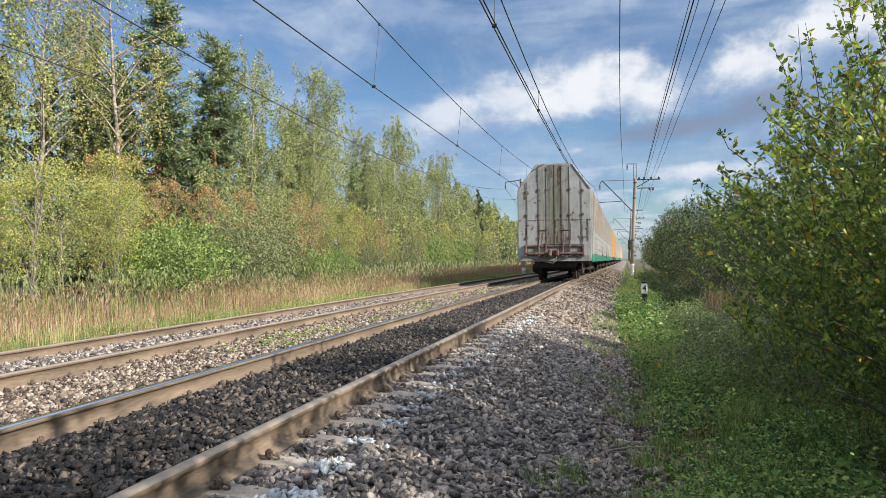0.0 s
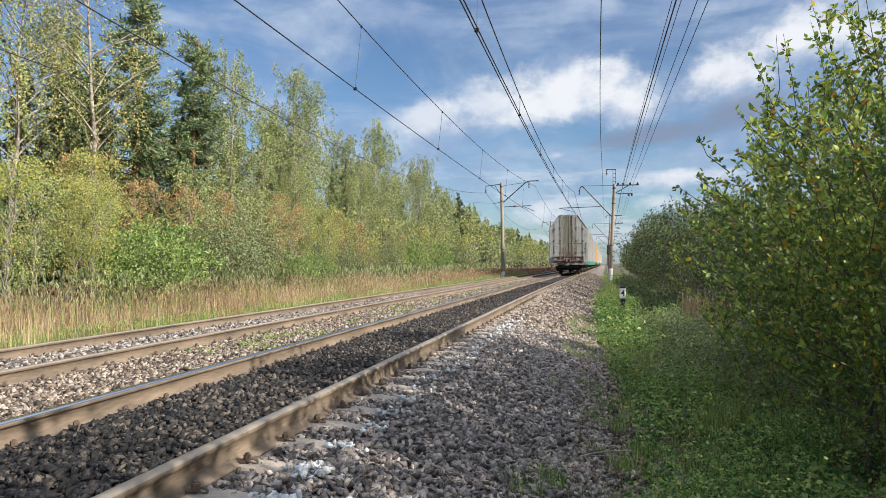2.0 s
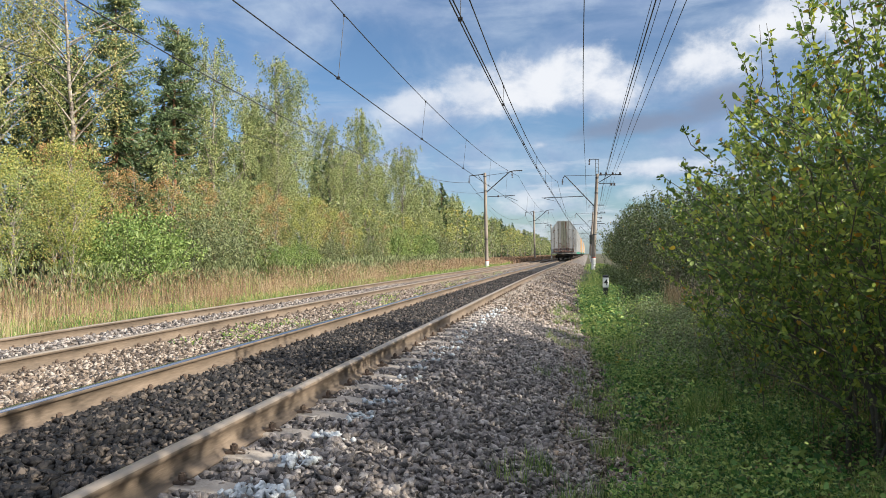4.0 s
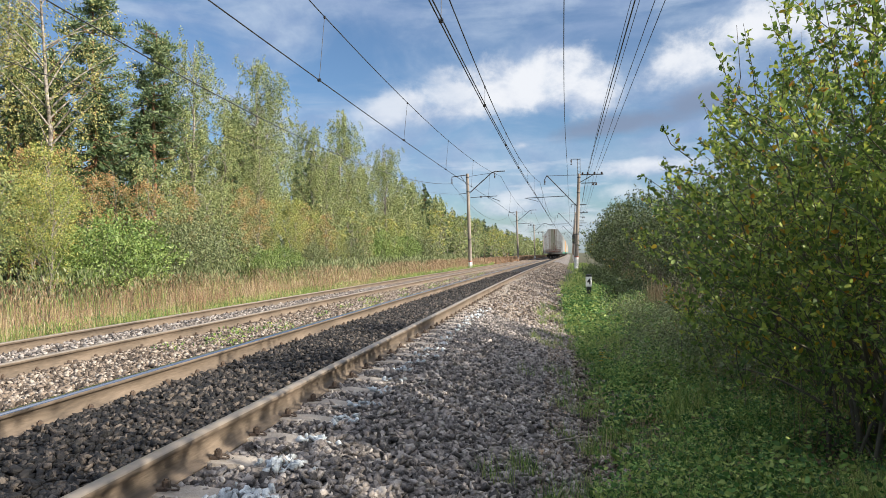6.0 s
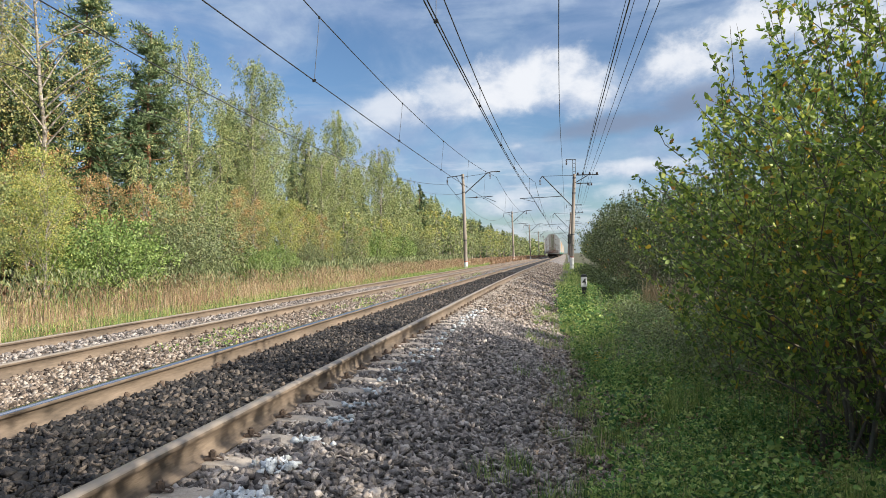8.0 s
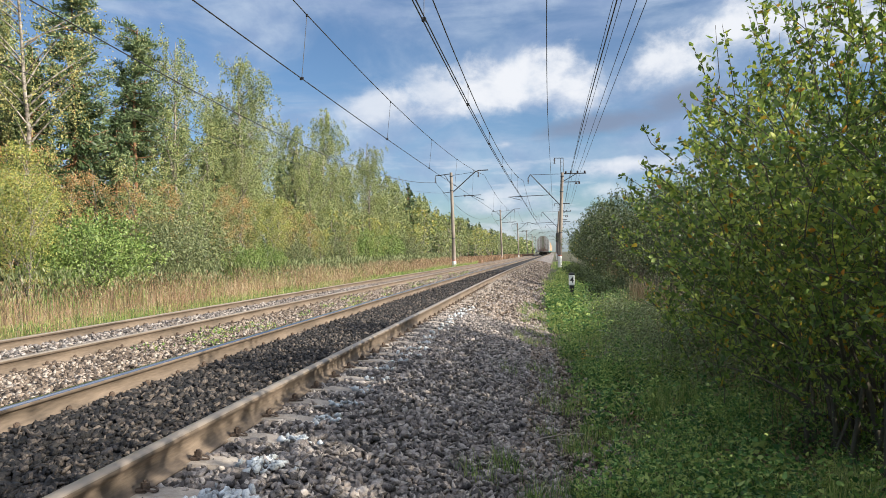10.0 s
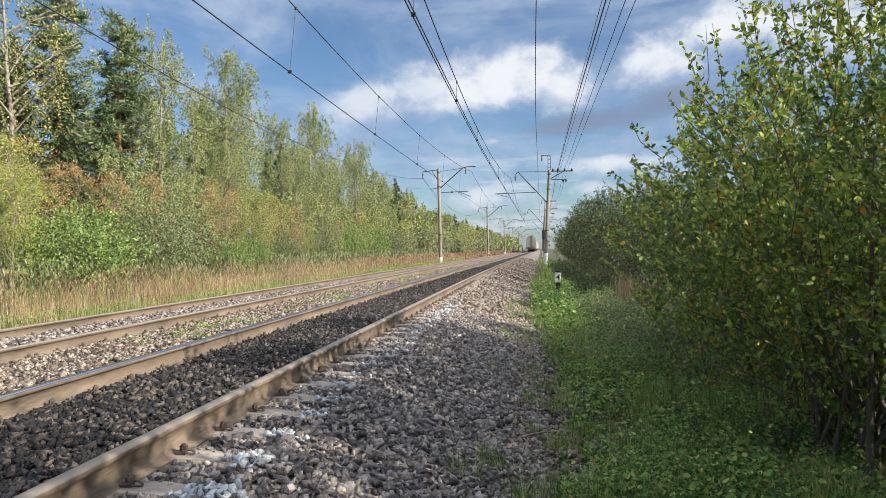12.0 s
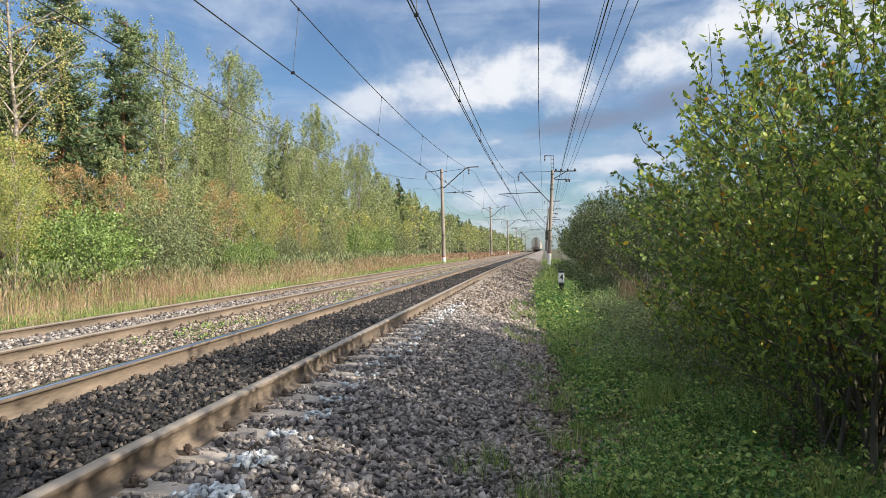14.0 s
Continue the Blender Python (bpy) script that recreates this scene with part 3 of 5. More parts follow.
def end_gear(w):
    """Doors, hinges, bars, ramp gear and coupler on the rear end."""
    y = -0.0
    # grimy middle door pair with a streaked field
    for x0, x1 in ((-0.66, -0.34), (-0.325, -0.01), (0.01, 0.325), (0.34, 0.66)):
        bm = bmesh.new()
        z1 = TOP - 0.2
        box(bm, x0, x1, y - 0.025, y + 0.01, 1.42, z1, 0.008)
        part("door_leaf", bm, M["grime"] if abs(x0 + x1) / 2 < 0.3 else M["grime_dim_side"], w, "soot-streaked grey-green door leaf" if abs(x0 + x1) / 2 < 0.3 else "")
    for s in (-1, 1):
        part("side_door", boxed(s * 0.68 if s > 0 else -1.17, 1.17 if s > 0 else -0.68, y - 0.018, y + 0.01, 1.42, 4.12, 0.006), M["wagon"], w)
        part("corner_post", boxed(min(s * 1.2, s * 1.58), max(s * 1.2, s * 1.58), y - 0.022, y + 0.01, 0.8, SHOULDER - 0.19, 0.01), M["wagon"], w)
        # slanting eave strip
        bm = bmesh.new()
        rod(bm, (s * TOP_HALF, y - 0.012, TOP - 0.19), (s * 1.56, y - 0.012, SHOULDER - 0.16), 0.028, seg=6)
        part("eave_strip", bm, M["roof"], w)
    for x, z0, z1 in ((-1.185, 1.1, 4.2), (1.185, 1.1, 4.2), (-0.67, 1.2, 4.8), (0.67, 1.2, 4.8), (-0.33, 1.3, 4.85), (0.33, 1.3, 4.85)):
        part("lock_bar", rodded((x, y - 0.036, z0), (x, y - 0.036, z1), 0.014, seg=8), M["grime"], w)
    part("centre_seam", boxed(-0.012, 0.012, y - 0.034, y - 0.02, 1.4, TOP - 0.22), M["under"], w)
    for x in (-1.22, -0.67, 0.67, 1.22):
        for z in (1.72, 2.72, 3.75 if abs(x) > 1 else 3.82):
            bm = bmesh.new()
            box(bm, x - 0.075, x + 0.075, y - 0.06, y - 0.01, z - 0.04, z + 0.04, 0.012)
            box(bm, x - 0.03, x + 0.03, y - 0.07, y - 0.02, z - 0.075, z + 0.075, 0.012)
            part("hinge", bm, M["iron"], w, "dark rusty hinge bracket")
    for x in (-0.33, 0.33):
        for z in (1.72, 2.72, 3.82, 4.72):
            part("latch", boxed(x - 0.035, x + 0.035, y - 0.055, y - 0.02, z - 0.045, z + 0.045, 0.01), M["iron"], w)
    # row of stencilled dashes
    rng = random.Random(4)
    for i, x in enumerate(np.linspace(-1.15, 1.15, 15)):
        if abs(x) < 0.08:
            continue
        wd = rng.uniform(0.035, 0.075)
        part("stencil_mark", boxed(x - wd, x + wd, y - 0.031, y - 0.022, 2.47, 2.47 + rng.uniform(0.04, 0.07)), M["rust"], w)
    for x in (-1.5, 1.5):
        part("stencil_mark", boxed(x - 0.06, x + 0.06, y - 0.03, y - 0.02, 2.47, 2.51), M["under"], w)
    # brown runs from the hinges and locks down to the ramp
    for k in range(46):
        x = rng.choice((rng.uniform(-0.72, 0.72), rng.choice((-1.2, -0.67, -0.33, 0.33, 0.67, 1.2)) + rng.uniform(-0.05, 0.05)))
        z, h, wd = rng.uniform(1.48, 2.15), rng.uniform(0.08, 0.34), rng.uniform(0.006, 0.022)
        part("rust_run", boxed(x - wd, x + wd, y - 0.0325 - k * 0.00002, y - 0.02, max(1.44, z - h), z + h, 0.003), M["rust"], w)
    for x in (-0.5, 0.5):
        part("cross_rod", rodded((x - 0.2, y - 0.05, 2.06), (x + 0.2, y - 0.05, 2.06), 0.016, seg=6), M["iron"], w)
    # flaked rust patches
    for k in range(40):
        x, z = rng.uniform(-1.45, 1.45), rng.choice((rng.uniform(1.5, 2.4), rng.uniform(1.5, 3.9)))
        s = rng.uniform(0.015, 0.05)
        bm = bmesh.new()
        r = bmesh.ops.create_circle(bm, cap_ends=True, segments=7, radius=s)
        for v in r["verts"]:
            v.co *= rng.uniform(0.5, 1.4)
        bmesh.ops.transform(bm, matrix=pose(x, y - 0.029, z, 90, 0, 0), verts=r["verts"])
        part("rust_patch", bm, M["rust"], w)
    for x, z, h, wd in ((0.22, 4.4, 0.42, 0.05), (0.29, 4.55, 0.3, 0.04), (0.05, 2.2, 0.3, 0.03), (-0.32, 4.3, 0.4, 0.018), (-1.28, 3.55, 0.12, 0.05), (-0.1, 4.6, 0.2, 0.016), (0.36, 3.2, 0.5, 0.016), (-0.66, 3.1, 0.55, 0.014), (0.68, 2.2, 0.4, 0.014)):
        part("rust_run", boxed(x - wd, x + wd, y - 0.0335, y - 0.0235, z - h, z + h, 0.004), M["rust"], w)
    # ramp beam and its frame
    part("ramp_beam", boxed(-1.22, 1.22, y - 0.16, y - 0.02, 0.98, 1.08, 0.02), M["rust"], w, "rust-brown folding ramp beam")
    part("ramp_beam", boxed(-1.28, 1.28, y - 0.12, y - 0.02, 1.32, 1.39, 0.015), M["rust"], w, "rust-brown folding ramp beam")
    part("ramp_panel", boxed(-1.16, 1.16, y - 0.05, y - 0.005, 1.09, 1.31, 0.01), M["grime_dim_side"], w)
    for x in (-1.25, -0.68, -0.36, 0.36, 0.68, 1.25):
        part("ramp_strut", boxed(x - 0.045, x + 0.045, y - 0.14, y - 0.02, 0.9, 1.42 if abs(x) > 0.4 else 1.5, 0.015), M["rust"], w)
    part("buffer_beam", boxed(-1.5, 1.5, y - 0.03, y + 0.3, SOLE - 0.16, 0.96, 0.02), M["grime_dim_side"], w)
    for x in (-0.55, 0.55):
        part("buffer_stop", rodded((x, y - 0.25, 0.9), (x, y - 0.02, 0.9), 0.06, 0.05, 10), M["rust"], w)
    bm = bmesh.new()
    box(bm, -0.17, 0.17, y - 0.5, y + 0.1, 0.92, 1.2, 0.04)
    box(bm, -0.22, -0.06, y - 0.72, y - 0.42, 0.9, 1.22, 0.05)
    box(bm, 0.1, 0.24, y - 0.64, y - 0.4, 0.92, 1.2, 0.04)
    part("coupler", bm, M["rust"], w, "rusty knuckle coupler")
    p = [(-1.1, -0.15, 0.86), (-0.75, -0.22, 0.76), (-0.35, -0.3, 0.66), (-0.05, -0.32, 0.6), (0.06, -0.3, 0.7), (0.1, -0.2, 0.9)]
    v, f = tube([(a, y + b, c) for a, b, c in p], 0.022, 7)
    put("brake_hose", mesh_of("brake_hose", v, f, M["iron"], None, True), w)
    bm = bmesh.new()
    for x in (1.2, 1.52):
        rod(bm, (x, y + 0.05, 0.28), (x, y + 0.05, 0.8), 0.016, seg=6)
    for z in (0.3, 0.52):
        box(bm, 1.18, 1.54, y - 0.02, y + 0.12, z - 0.012, z + 0.012)
    part("foot_step", bm, M["iron"], w)
    part("hand_rail", rodded((1.48, y - 0.05, 1.6), (1.48, y - 0.05, 2.55), 0.014), M["wagon"], w)


def wagon(detail, side, label, body="wagon"):
    w = new("freight_wagon")
    tagged(w, label, "freight wagon", "wagons of the goods train")
    part("body", hexagon(0, LEN), M[body], w)
    # the side's upper panels between posts, lower sheeting, sole bar
    n = 14
    step = (LEN - 0.4) / n
    for i in range(n):
        y0 = 0.2 + i * step
        if detail or i % 2 == 0:
            part("side_panel", boxed(HALF - 0.01, HALF + 0.02, y0 + 0.05, y0 + step * (1 if detail else 2) - 0.05, 2.2, SHOULDER - 0.06, 0.008), M[side], w, "sun-bleached tan side panel" if side == "tan" else "")
        part("side_post", boxed(HALF - 0.005, HALF + 0.045, y0 - 0.035, y0 + 0.035, 1.12, SHOULDER - 0.03, 0.008), M[side if body == "orange" else "wagon"], w)
    for k in range(4):
        z = 1.14 + k * 0.26
        # boards take the duller door paint, so the side looks dimly lit
        part("side_board", boxed(HALF - 0.01, HALF + 0.024, 0.12, LEN - 0.12, z, z + 0.235, 0.008), M["grime_dim_side" if body == "wagon" else body], w)
    part("sole_bar", boxed(HALF - 0.03, HALF + 0.034, 0.05, LEN - 0.05, SOLE - 0.04, 1.12, 0.01), M["green" if body == "wagon" else "under"], w, "green painted sole bar" if body == "wagon" else "")
    part("roof_rib", boxed(-0.02, 0.02, 0.1, LEN - 0.1, TOP, TOP + 0.03), M["roof"], w)
    part("underframe", boxed(-0.9, 0.9, 0.3, LEN - 0.3, 0.55, SOLE + 0.01), M["under"], w)
    part("brake_gear", boxed(-1.1, 1.1, 8, 15.5, 0.33, 0.6, 0.05), M["under"], w)
    for y in (2.6, LEN - 2.6):
        bogie(y, w)
    if detail:
        before = set(w.children_recursive)
        end_gear(w)
        for o in w.children_recursive:
            if o not in before and o.name.split(".")[0] != "foot_step":
                o.data.transform(Matrix.Translation((0, 0, GEAR_UP)))
    part("draw_bar", boxed(-0.1, 0.1, LEN - 0.1, LEN + 1.0, 0.95, 1.15, 0.02), M["under"], w)
    # to the full loading gauge
    for o in w.children_recursive:
        o.data.transform(Matrix.Diagonal((GAUGE, 1, GAUGE, 1)))
    return w


TRAIN = [wagon(True, "tan", "dirty white covered wagon with rust-streaked doors and green sole bar")]
TRAIN.append(wagon(False, "tan", "dirty white covered wagon with tan side panels and green sole bar"))
for i_ in range(7):
    if i_ == 0:
        TRAIN.append(wagon(False, "orange", "orange freight wagon running on the straight line ahead", "orange"))
    else:
        TRAIN.append(copy_thing(TRAIN[1] if i_ % 3 else TRAIN[2], Matrix()))


def rear_at(t):
    return 34.6 + 16.5 * t + 0.12 * t * t


def motions():
    for k, w in enumerate(TRAIN):
        rows = []
        for i in range(29):
            t = i * 0.5
            y = rear_at(t) + k * (LEN + 0.9)
            y2 = y + LEN
            x, x2 = TRACK_1 + float(bend(y)), TRACK_1 + float(bend(y2))
            rows.append((t, pose(x, y, 0.0, 0, 0, -math.degrees(math.atan2(x2 - x, LEN)))))
        walk(w, rows)


# ---- line equipment ----
def pole_body(w, base, top, lean_x, r0=0.2, r1=0.145):
    """Tapered concrete mast from its foot to its top, whitewashed at the foot with a red band."""
    h = top - base
    at = lambda z: (lean_x * (z - base) / h, 0, z)
    rad = lambda z: r0 + (r1 - r0) * (z - base) / h
    part("mast", rodded(at(base + 1.0), at(top), rad(base + 1.0), r1, 20), M["pole"], w, smooth_shade=False)
    part("white_foot", rodded(at(base - 0.3), at(base + 0.9), rad(base) + 0.004, rad(base + 0.9) + 0.004, 20), M["white"], w, "whitewashed mast foot")
    part("red_band", rodded(at(base + 0.9), at(base + 1.0), rad(base + 0.9) + 0.004, rad(base + 1.0) + 0.004, 20), M["redband"], w)
    for z in (base + 3.2, top - 1.9, top - 0.4):
        bm = bmesh.new()
        rod(bm, (at(z)[0], 0, z - 0.05), (at(z)[0], 0, z + 0.05), rad(z) + 0.025, seg=16)
        part("clamp_band", bm, M["steel"], w)


def insulator(parent, x, z0, z1, y=0.0):
    bm = bmesh.new()
    rod(bm, (x, y, z0), (x, y, z1), 0.025, seg=8)
    n = 4
    for i in range(n):
        z = z0 + (z1 - z0) * (i + 0.5) / n
        rod(bm, (x, y, z - 0.04), (x, y, z + 0.03), 0.11, 0.05, 12)
    part("insulator", bm, M["glassins"], parent, "dark glazed ribbed insulator")


def east_pole(x, y, base=-0.35, full=True):
    """Mast on the east side: cantilever over track 1, crossarms for line wires, a raised bracket on top."""
    p = new("catenary_mast")
    p.location = (x, y, 0)
    lean = 0.40
    pole_body(p, base, 8.85, lean)
    part("cantilever_strut", rodded((lean * 0.65, 0, 5.5), (-2.75, 0, 8.75), 0.05, seg=8), M["steel"], p)
    part("tie_rod", rodded((lean, 0, 8.72), (-2.7, 0, 8.72), 0.022, seg=6), M["steel"], p)
    part("bracket_tip", rodded((-2.75, 0, 8.75), (-2.95, 0, 8.45), 0.04, seg=8), M["steel"], p)
    insulator(p, -2.98, 7.85, 8.4)
    part("registration_arm", rodded((-0.95, 0, 6.66), (-5.0, 0, 6.55), 0.035, seg=8), M["steel"], p)
    part("arm_hanger", rodded((-0.9, 0, 6.64), (-0.9, 0, 7.0), 0.02, seg=6), M["steel"], p)
    part("steady_arm", rodded((-4.5, 0, 6.42), (-3.65, 0, 6.2), 0.022, seg=6), M["steel"], p)
    part("arm_drop", rodded((-4.9, 0, 6.55), (-4.5, 0, 6.42), 0.018, seg=6), M["steel"], p)
    part("crossarm", boxed(lean + 0.1, lean + 2.35, -0.05, 0.05, 8.68, 8.78, 0.01), M["steel"], p)
    part("crossarm", boxed(lean + 0.2, lean + 1.75, -0.05, 0.05, 7.86, 7.94, 0.01), M["steel"], p)
    part("crossarm_brace", rodded((lean + 0.1, 0, 7.98), (lean + 1.3, 0, 8.66), 0.04, seg=6), M["steel"], p)
    for k in (0.35, 0.85, 1.5, 2.2):
        insulator(p, lean + k, 8.78, 8.98)
    for k in (1.35, 1.65):
        insulator(p, lean + k, 7.68, 7.86)
    bm = bmesh.new()
    for dx in (-0.14, 0.12):
        rod(bm, (lean + dx, 0, 8.6), (lean + dx, 0, 10.25), 0.03, seg=6)
    for z in (9.1, 9.5, 9.9):
        rod(bm, (lean - 0.14, 0, z), (lean + 0.12, 0, z), 0.018, seg=6)
    part("top_frame", bm, M["steel"], p)
    part("top_bracket", rodded((lean + 0.16, 0, 10.28), (lean - 0.8, 0, 10.32), 0.035, seg=6), M["steel"], p)
    insulator(p, lean - 0.75, 9.75, 10.28)
    part("side_hook", boxed(lean * 0.7 + 0.1, lean * 0.7 + 0.8, -0.03, 0.03, 5.72, 5.8, 0.01), M["steel"], p)
    for k, z in ((0.5, 4.15), (0.8, 3.95)):
        part("signal_bracket", boxed(0.1, 0.3 + k, -0.03, 0.03, z - 0.03, z + 0.03, 0.01), M["steel"], p)
    return tagged(p, "brown weathered concrete catenary mast with whitewashed foot and steel brackets", "catenary mast", "masts along the railway")


def west_pole(x, y, base=-0.7):
    p = new("catenary_mast")
    p.location = (x, y, 0)
    lean = -0.2
    pole_body(p, base, 9.42, lean)
    # cranked cantilever over track 2
    bm = bmesh.new()
    pts = [(0, 0, 7.4), (2.35, 0, 9.45), (2.75, 0, 9.56), (3.7, 0, 9.58)]
    for a, b in zip(pts, pts[1:]):
        rod(bm, a, b, 0.055, seg=8)
    part("cantilever_strut", bm, M["steel"], p)
    part("tie_rod", rodded((lean, 0, 9.1), (2.3, 0, 9.42), 0.02, seg=6), M["steel"], p)
    insulator(p, 2.65, 8.85, 9.45)
    part("registration_arm", rodded((0.1, 0, 6.92), (2.9, 0, 7.02), 0.035, seg=8), M["steel"], p)
    insulator(p, 1.2, 6.9, 7.05)
    part("steady_arm", rodded((2.0, 0, 6.96), (3.2, 0, 6.45), 0.024, seg=6), M["steel"], p)
    part("feeder_bracket", rodded((lean, 0, 9.3), (-1.85, 0, 9.12), 0.045, seg=8), M["steel"], p)
    part("bracket_brace", rodded((lean, 0, 8.1), (-0.9, 0, 9.2), 0.03, seg=6), M["steel"], p)
    part("bracket_tip", rodded((-1.85, 0, 9.14), (-1.85, 0, 8.9), 0.03, seg=6), M["steel"], p)
    insulator(p, -1.85, 8.4, 8.9)
    part("wire_hook", rodded((-0.15, 0, 7.4), (-1.1, 0, 7.3), 0.03, seg=6), M["steel"], p)
    part("wire_hook", boxed(-0.45, 0.0, -0.03, 0.03, 4.65, 4.72, 0.01), M["steel"], p)
    return tagged(p, "grey concrete catenary mast with cranked steel cantilever over the rails", "catenary mast", "masts along the railway")


EAST_Y = [72, 140, 206, 272, 338]
WEST_Y = [74, 142, 208, 274, 340, 406]
EAST_X, WEST_X = 1.95 - float(bend(72)), -8.85 - float(bend(74))
first_e = first_w = None
for y in EAST_Y:
    m_ = pose(EAST_X + float(bend(y)), y, 0)
    if first_e is None:
        first_e = east_pole(m_.translation.x, y)
    else:
        copy_thing(first_e, m_)
for y in WEST_Y:
    m_ = pose(WEST_X + float(bend(y)), y, 0)
    if first_w is None:
        first_w = west_pole(m_.translation.x, y)
    else:
        copy_thing(first_w, m_)


def wire(name, label, u, heights, r, sides=5, y0=-66.0, y1=400.0, stagger=0.0, category="overhead wire"):
    """A wire hung from support to support: heights are (y, z) at its supports, with the sag between."""
    supports, sag = heights
    P = []
    for (ya, za), (yb, zb) in zip(supports, supports[1:]):
        n = 22 if ya < 100 else 10
        for i in range(n):
            s = i / n
            y = ya + (yb - ya) * s
            P.append((u + float(bend(y)), y, za + (zb - za) * s - 4 * sag * s * (1 - s)))
    y, z = supports[-1]
    P.append((u + float(bend(y)), y, z))
    v, f = tube(P, r, sides)
    ob = put(name, mesh_of(name, v, f, M["wire"], None, True))
    return tagged(ob, label, category, "overhead wires of the railway")


def hung(z, ys):
    return [(y, z) for y in ys]


SUP_E = [-4, 72, 140, 206, 272, 338]
SUP_W = [-6, 74, 142, 208, 274, 340, 406]


def messenger_z(y, sup, top, sag):
    for a, b in zip(sup, sup[1:]):
        if a <= y <= b:
            s = (y - a) / (b - a)
            return top - 4 * sag * s * (1 - s)
    return top


def catenary(u_c, u_m, z_c, top, sag, sup, twin, first, step):
    """Contact wire or pair, messenger wire above, and the droppers between them."""
    for k in ((-0.035, 0.035) if twin else (0.0,)):
        wire("contact_wire", "dark copper contact wire strung above the rails", u_c + k, ([(y, z_c) for y in sup], 0.05), 0.016)
    wire("messenger_wire", "dark sagging messenger wire carrying the contact wire", u_m, ([(y, top) for y in sup], sag), 0.016)
    y = first
    while y < 150:
        near = min(abs(y - s) for s in sup)
        if near > 3:
            b = float(bend(y))
            z1 = messenger_z(y, sup, top, sag)
            bm = bmesh.new()
            rod(bm, (u_c + b, y, z_c - 0.04), (u_m + b, y, z1), 0.008, seg=4)
            box(bm, u_c + b - 0.05, u_c + b + 0.05, y - 0.03, y + 0.03, z_c - 0.08, z_c + 0.0)
            box(bm, u_m + b - 0.025, u_m + b + 0.025, y - 0.03, y + 0.03, z1 - 0.05, z1 + 0.02)
            tagged(part("dropper", bm, M["wire"], None), "thin wire dropper hanging between two wires", "dropper", "droppers of the catenary")
        y += step


catenary(-2.42, -2.4, 6.15, 8.15, 1.5, SUP_E, True, 6.2, 9.1)
catenary(-6.68, -6.5, 6.1, 9.05, 1.35, SUP_W, False, 8.5, 11.1)
# feeders on the west masts
wire("feeder_wire", "dark sagging feeder wire on the west masts", WEST_X - 1.85, ([(-2, 8.42)] + [(y, 8.42) for y in WEST_Y], 2.0), 0.019)
wire("line_wire", "thin low line wire on the west masts", WEST_X - 1.1, ([(-40, 7.3)] + [(y, 7.3) for y in WEST_Y], 2.3), 0.011)
# wires on the east masts
wire("feeder_wire", "dark feeder wire on the top bracket of the east masts", EAST_X - 0.75, ([(-4, 9.75)] + [(y, 9.75) for y in EAST_Y], 0.7), 0.018)
for k, z, r in ((0.94, 7.7, 0.019), (1.2, 8.95, 0.011), (1.45, 8.95, 0.011), (1.9, 8.95, 0.013), (2.2, 8.95, 0.013)):
    wire("line_wire", "thin dark line wire on the crossarm of the east masts", EAST_X + k, ([(-4, z)] + [(y, z) for y in EAST_Y], 0.55), r)


def distance_post(x, y, z):
    """A squat square post: black foot, white plate with the figure 4, black cap."""
    p = new("marker_post")
    p.location = (x, y, z)
    p.rotation_euler = (0, 0, radians(2))
    part("post_foot", boxed(-0.075, 0.075, -0.06, 0.06, -0.2, 0.27, 0.012), M["black"], p, "black painted post foot")
    part("number_plate_field", boxed(-0.095, 0.095, -0.075, 0.075, 0.27, 0.6, 0.012), M["white"], p, "white painted field of the post")
    bm = bmesh.new()
    box(bm, -0.095, 0.095, -0.075, 0.075, 0.6, 0.66, 0.01)
    rod(bm, (0, 0, 0.66), (0, 0, 0.69), 0.09, 0.03, 4)
    part("post_cap", bm, M["black"], p)
    cu = bpy.data.curves.new("figure", "FONT")
    cu.body, cu.size, cu.extrude, cu.align_x, cu.align_y = "4", 0.27, 0.003, "CENTER", "CENTER"
    cu.offset = 0.004
    cu.materials.append(M["black"])
    t = new("figure", cu)
    t.parent = p
    t.matrix_basis = pose(0, -0.079, 0.435, 90, 0, 0)
    return tagged(p, "short black and white post marked 4 standing in weeds", "marker post")


distance_post(1.05, 24, -0.4)


def signal_mast(x, y):
    s = new("railway_signal")
    s.location = (x, y, 0)
    part("mast", rodded((0, 0, -0.6), (0, 0, 4.6), 0.07, seg=12), M["steel"], s)
    bm = bmesh.new()
    box(bm, -0.32, 0.32, -0.1, 0.02, 2.6, 4.3, 0.12)
    part("background_board", bm, M["black"], s)
    for z in (2.95, 3.45, 3.95):
        part("lamp_hood", rodded((0, -0.1, z), (0, -0.34, z), 0.13, 0.14, 14), M["black"], s)
    part("ladder", boxed(0.1, 0.4, 0.05, 0.08, -0.4, 2.7, 0.01), M["steel"], s)
    return tagged(s, "black railway signal with three hooded lamps, unlit", "railway signal")


signal_mast(1.1 + float(bend(128)), 128)


# ---- trees and shrubs ----
def arc(p0, p1, bow, n=6):
    """A bent line from p0 to p1 that sags or rises by bow."""
    s = np.linspace(0, 1, n)[:, None]
    return np.asarray(p0) * (1 - s) + np.asarray(p1) * s + np.array([[0, 0, 1.0]]) * 4 * bow * s * (1 - s)


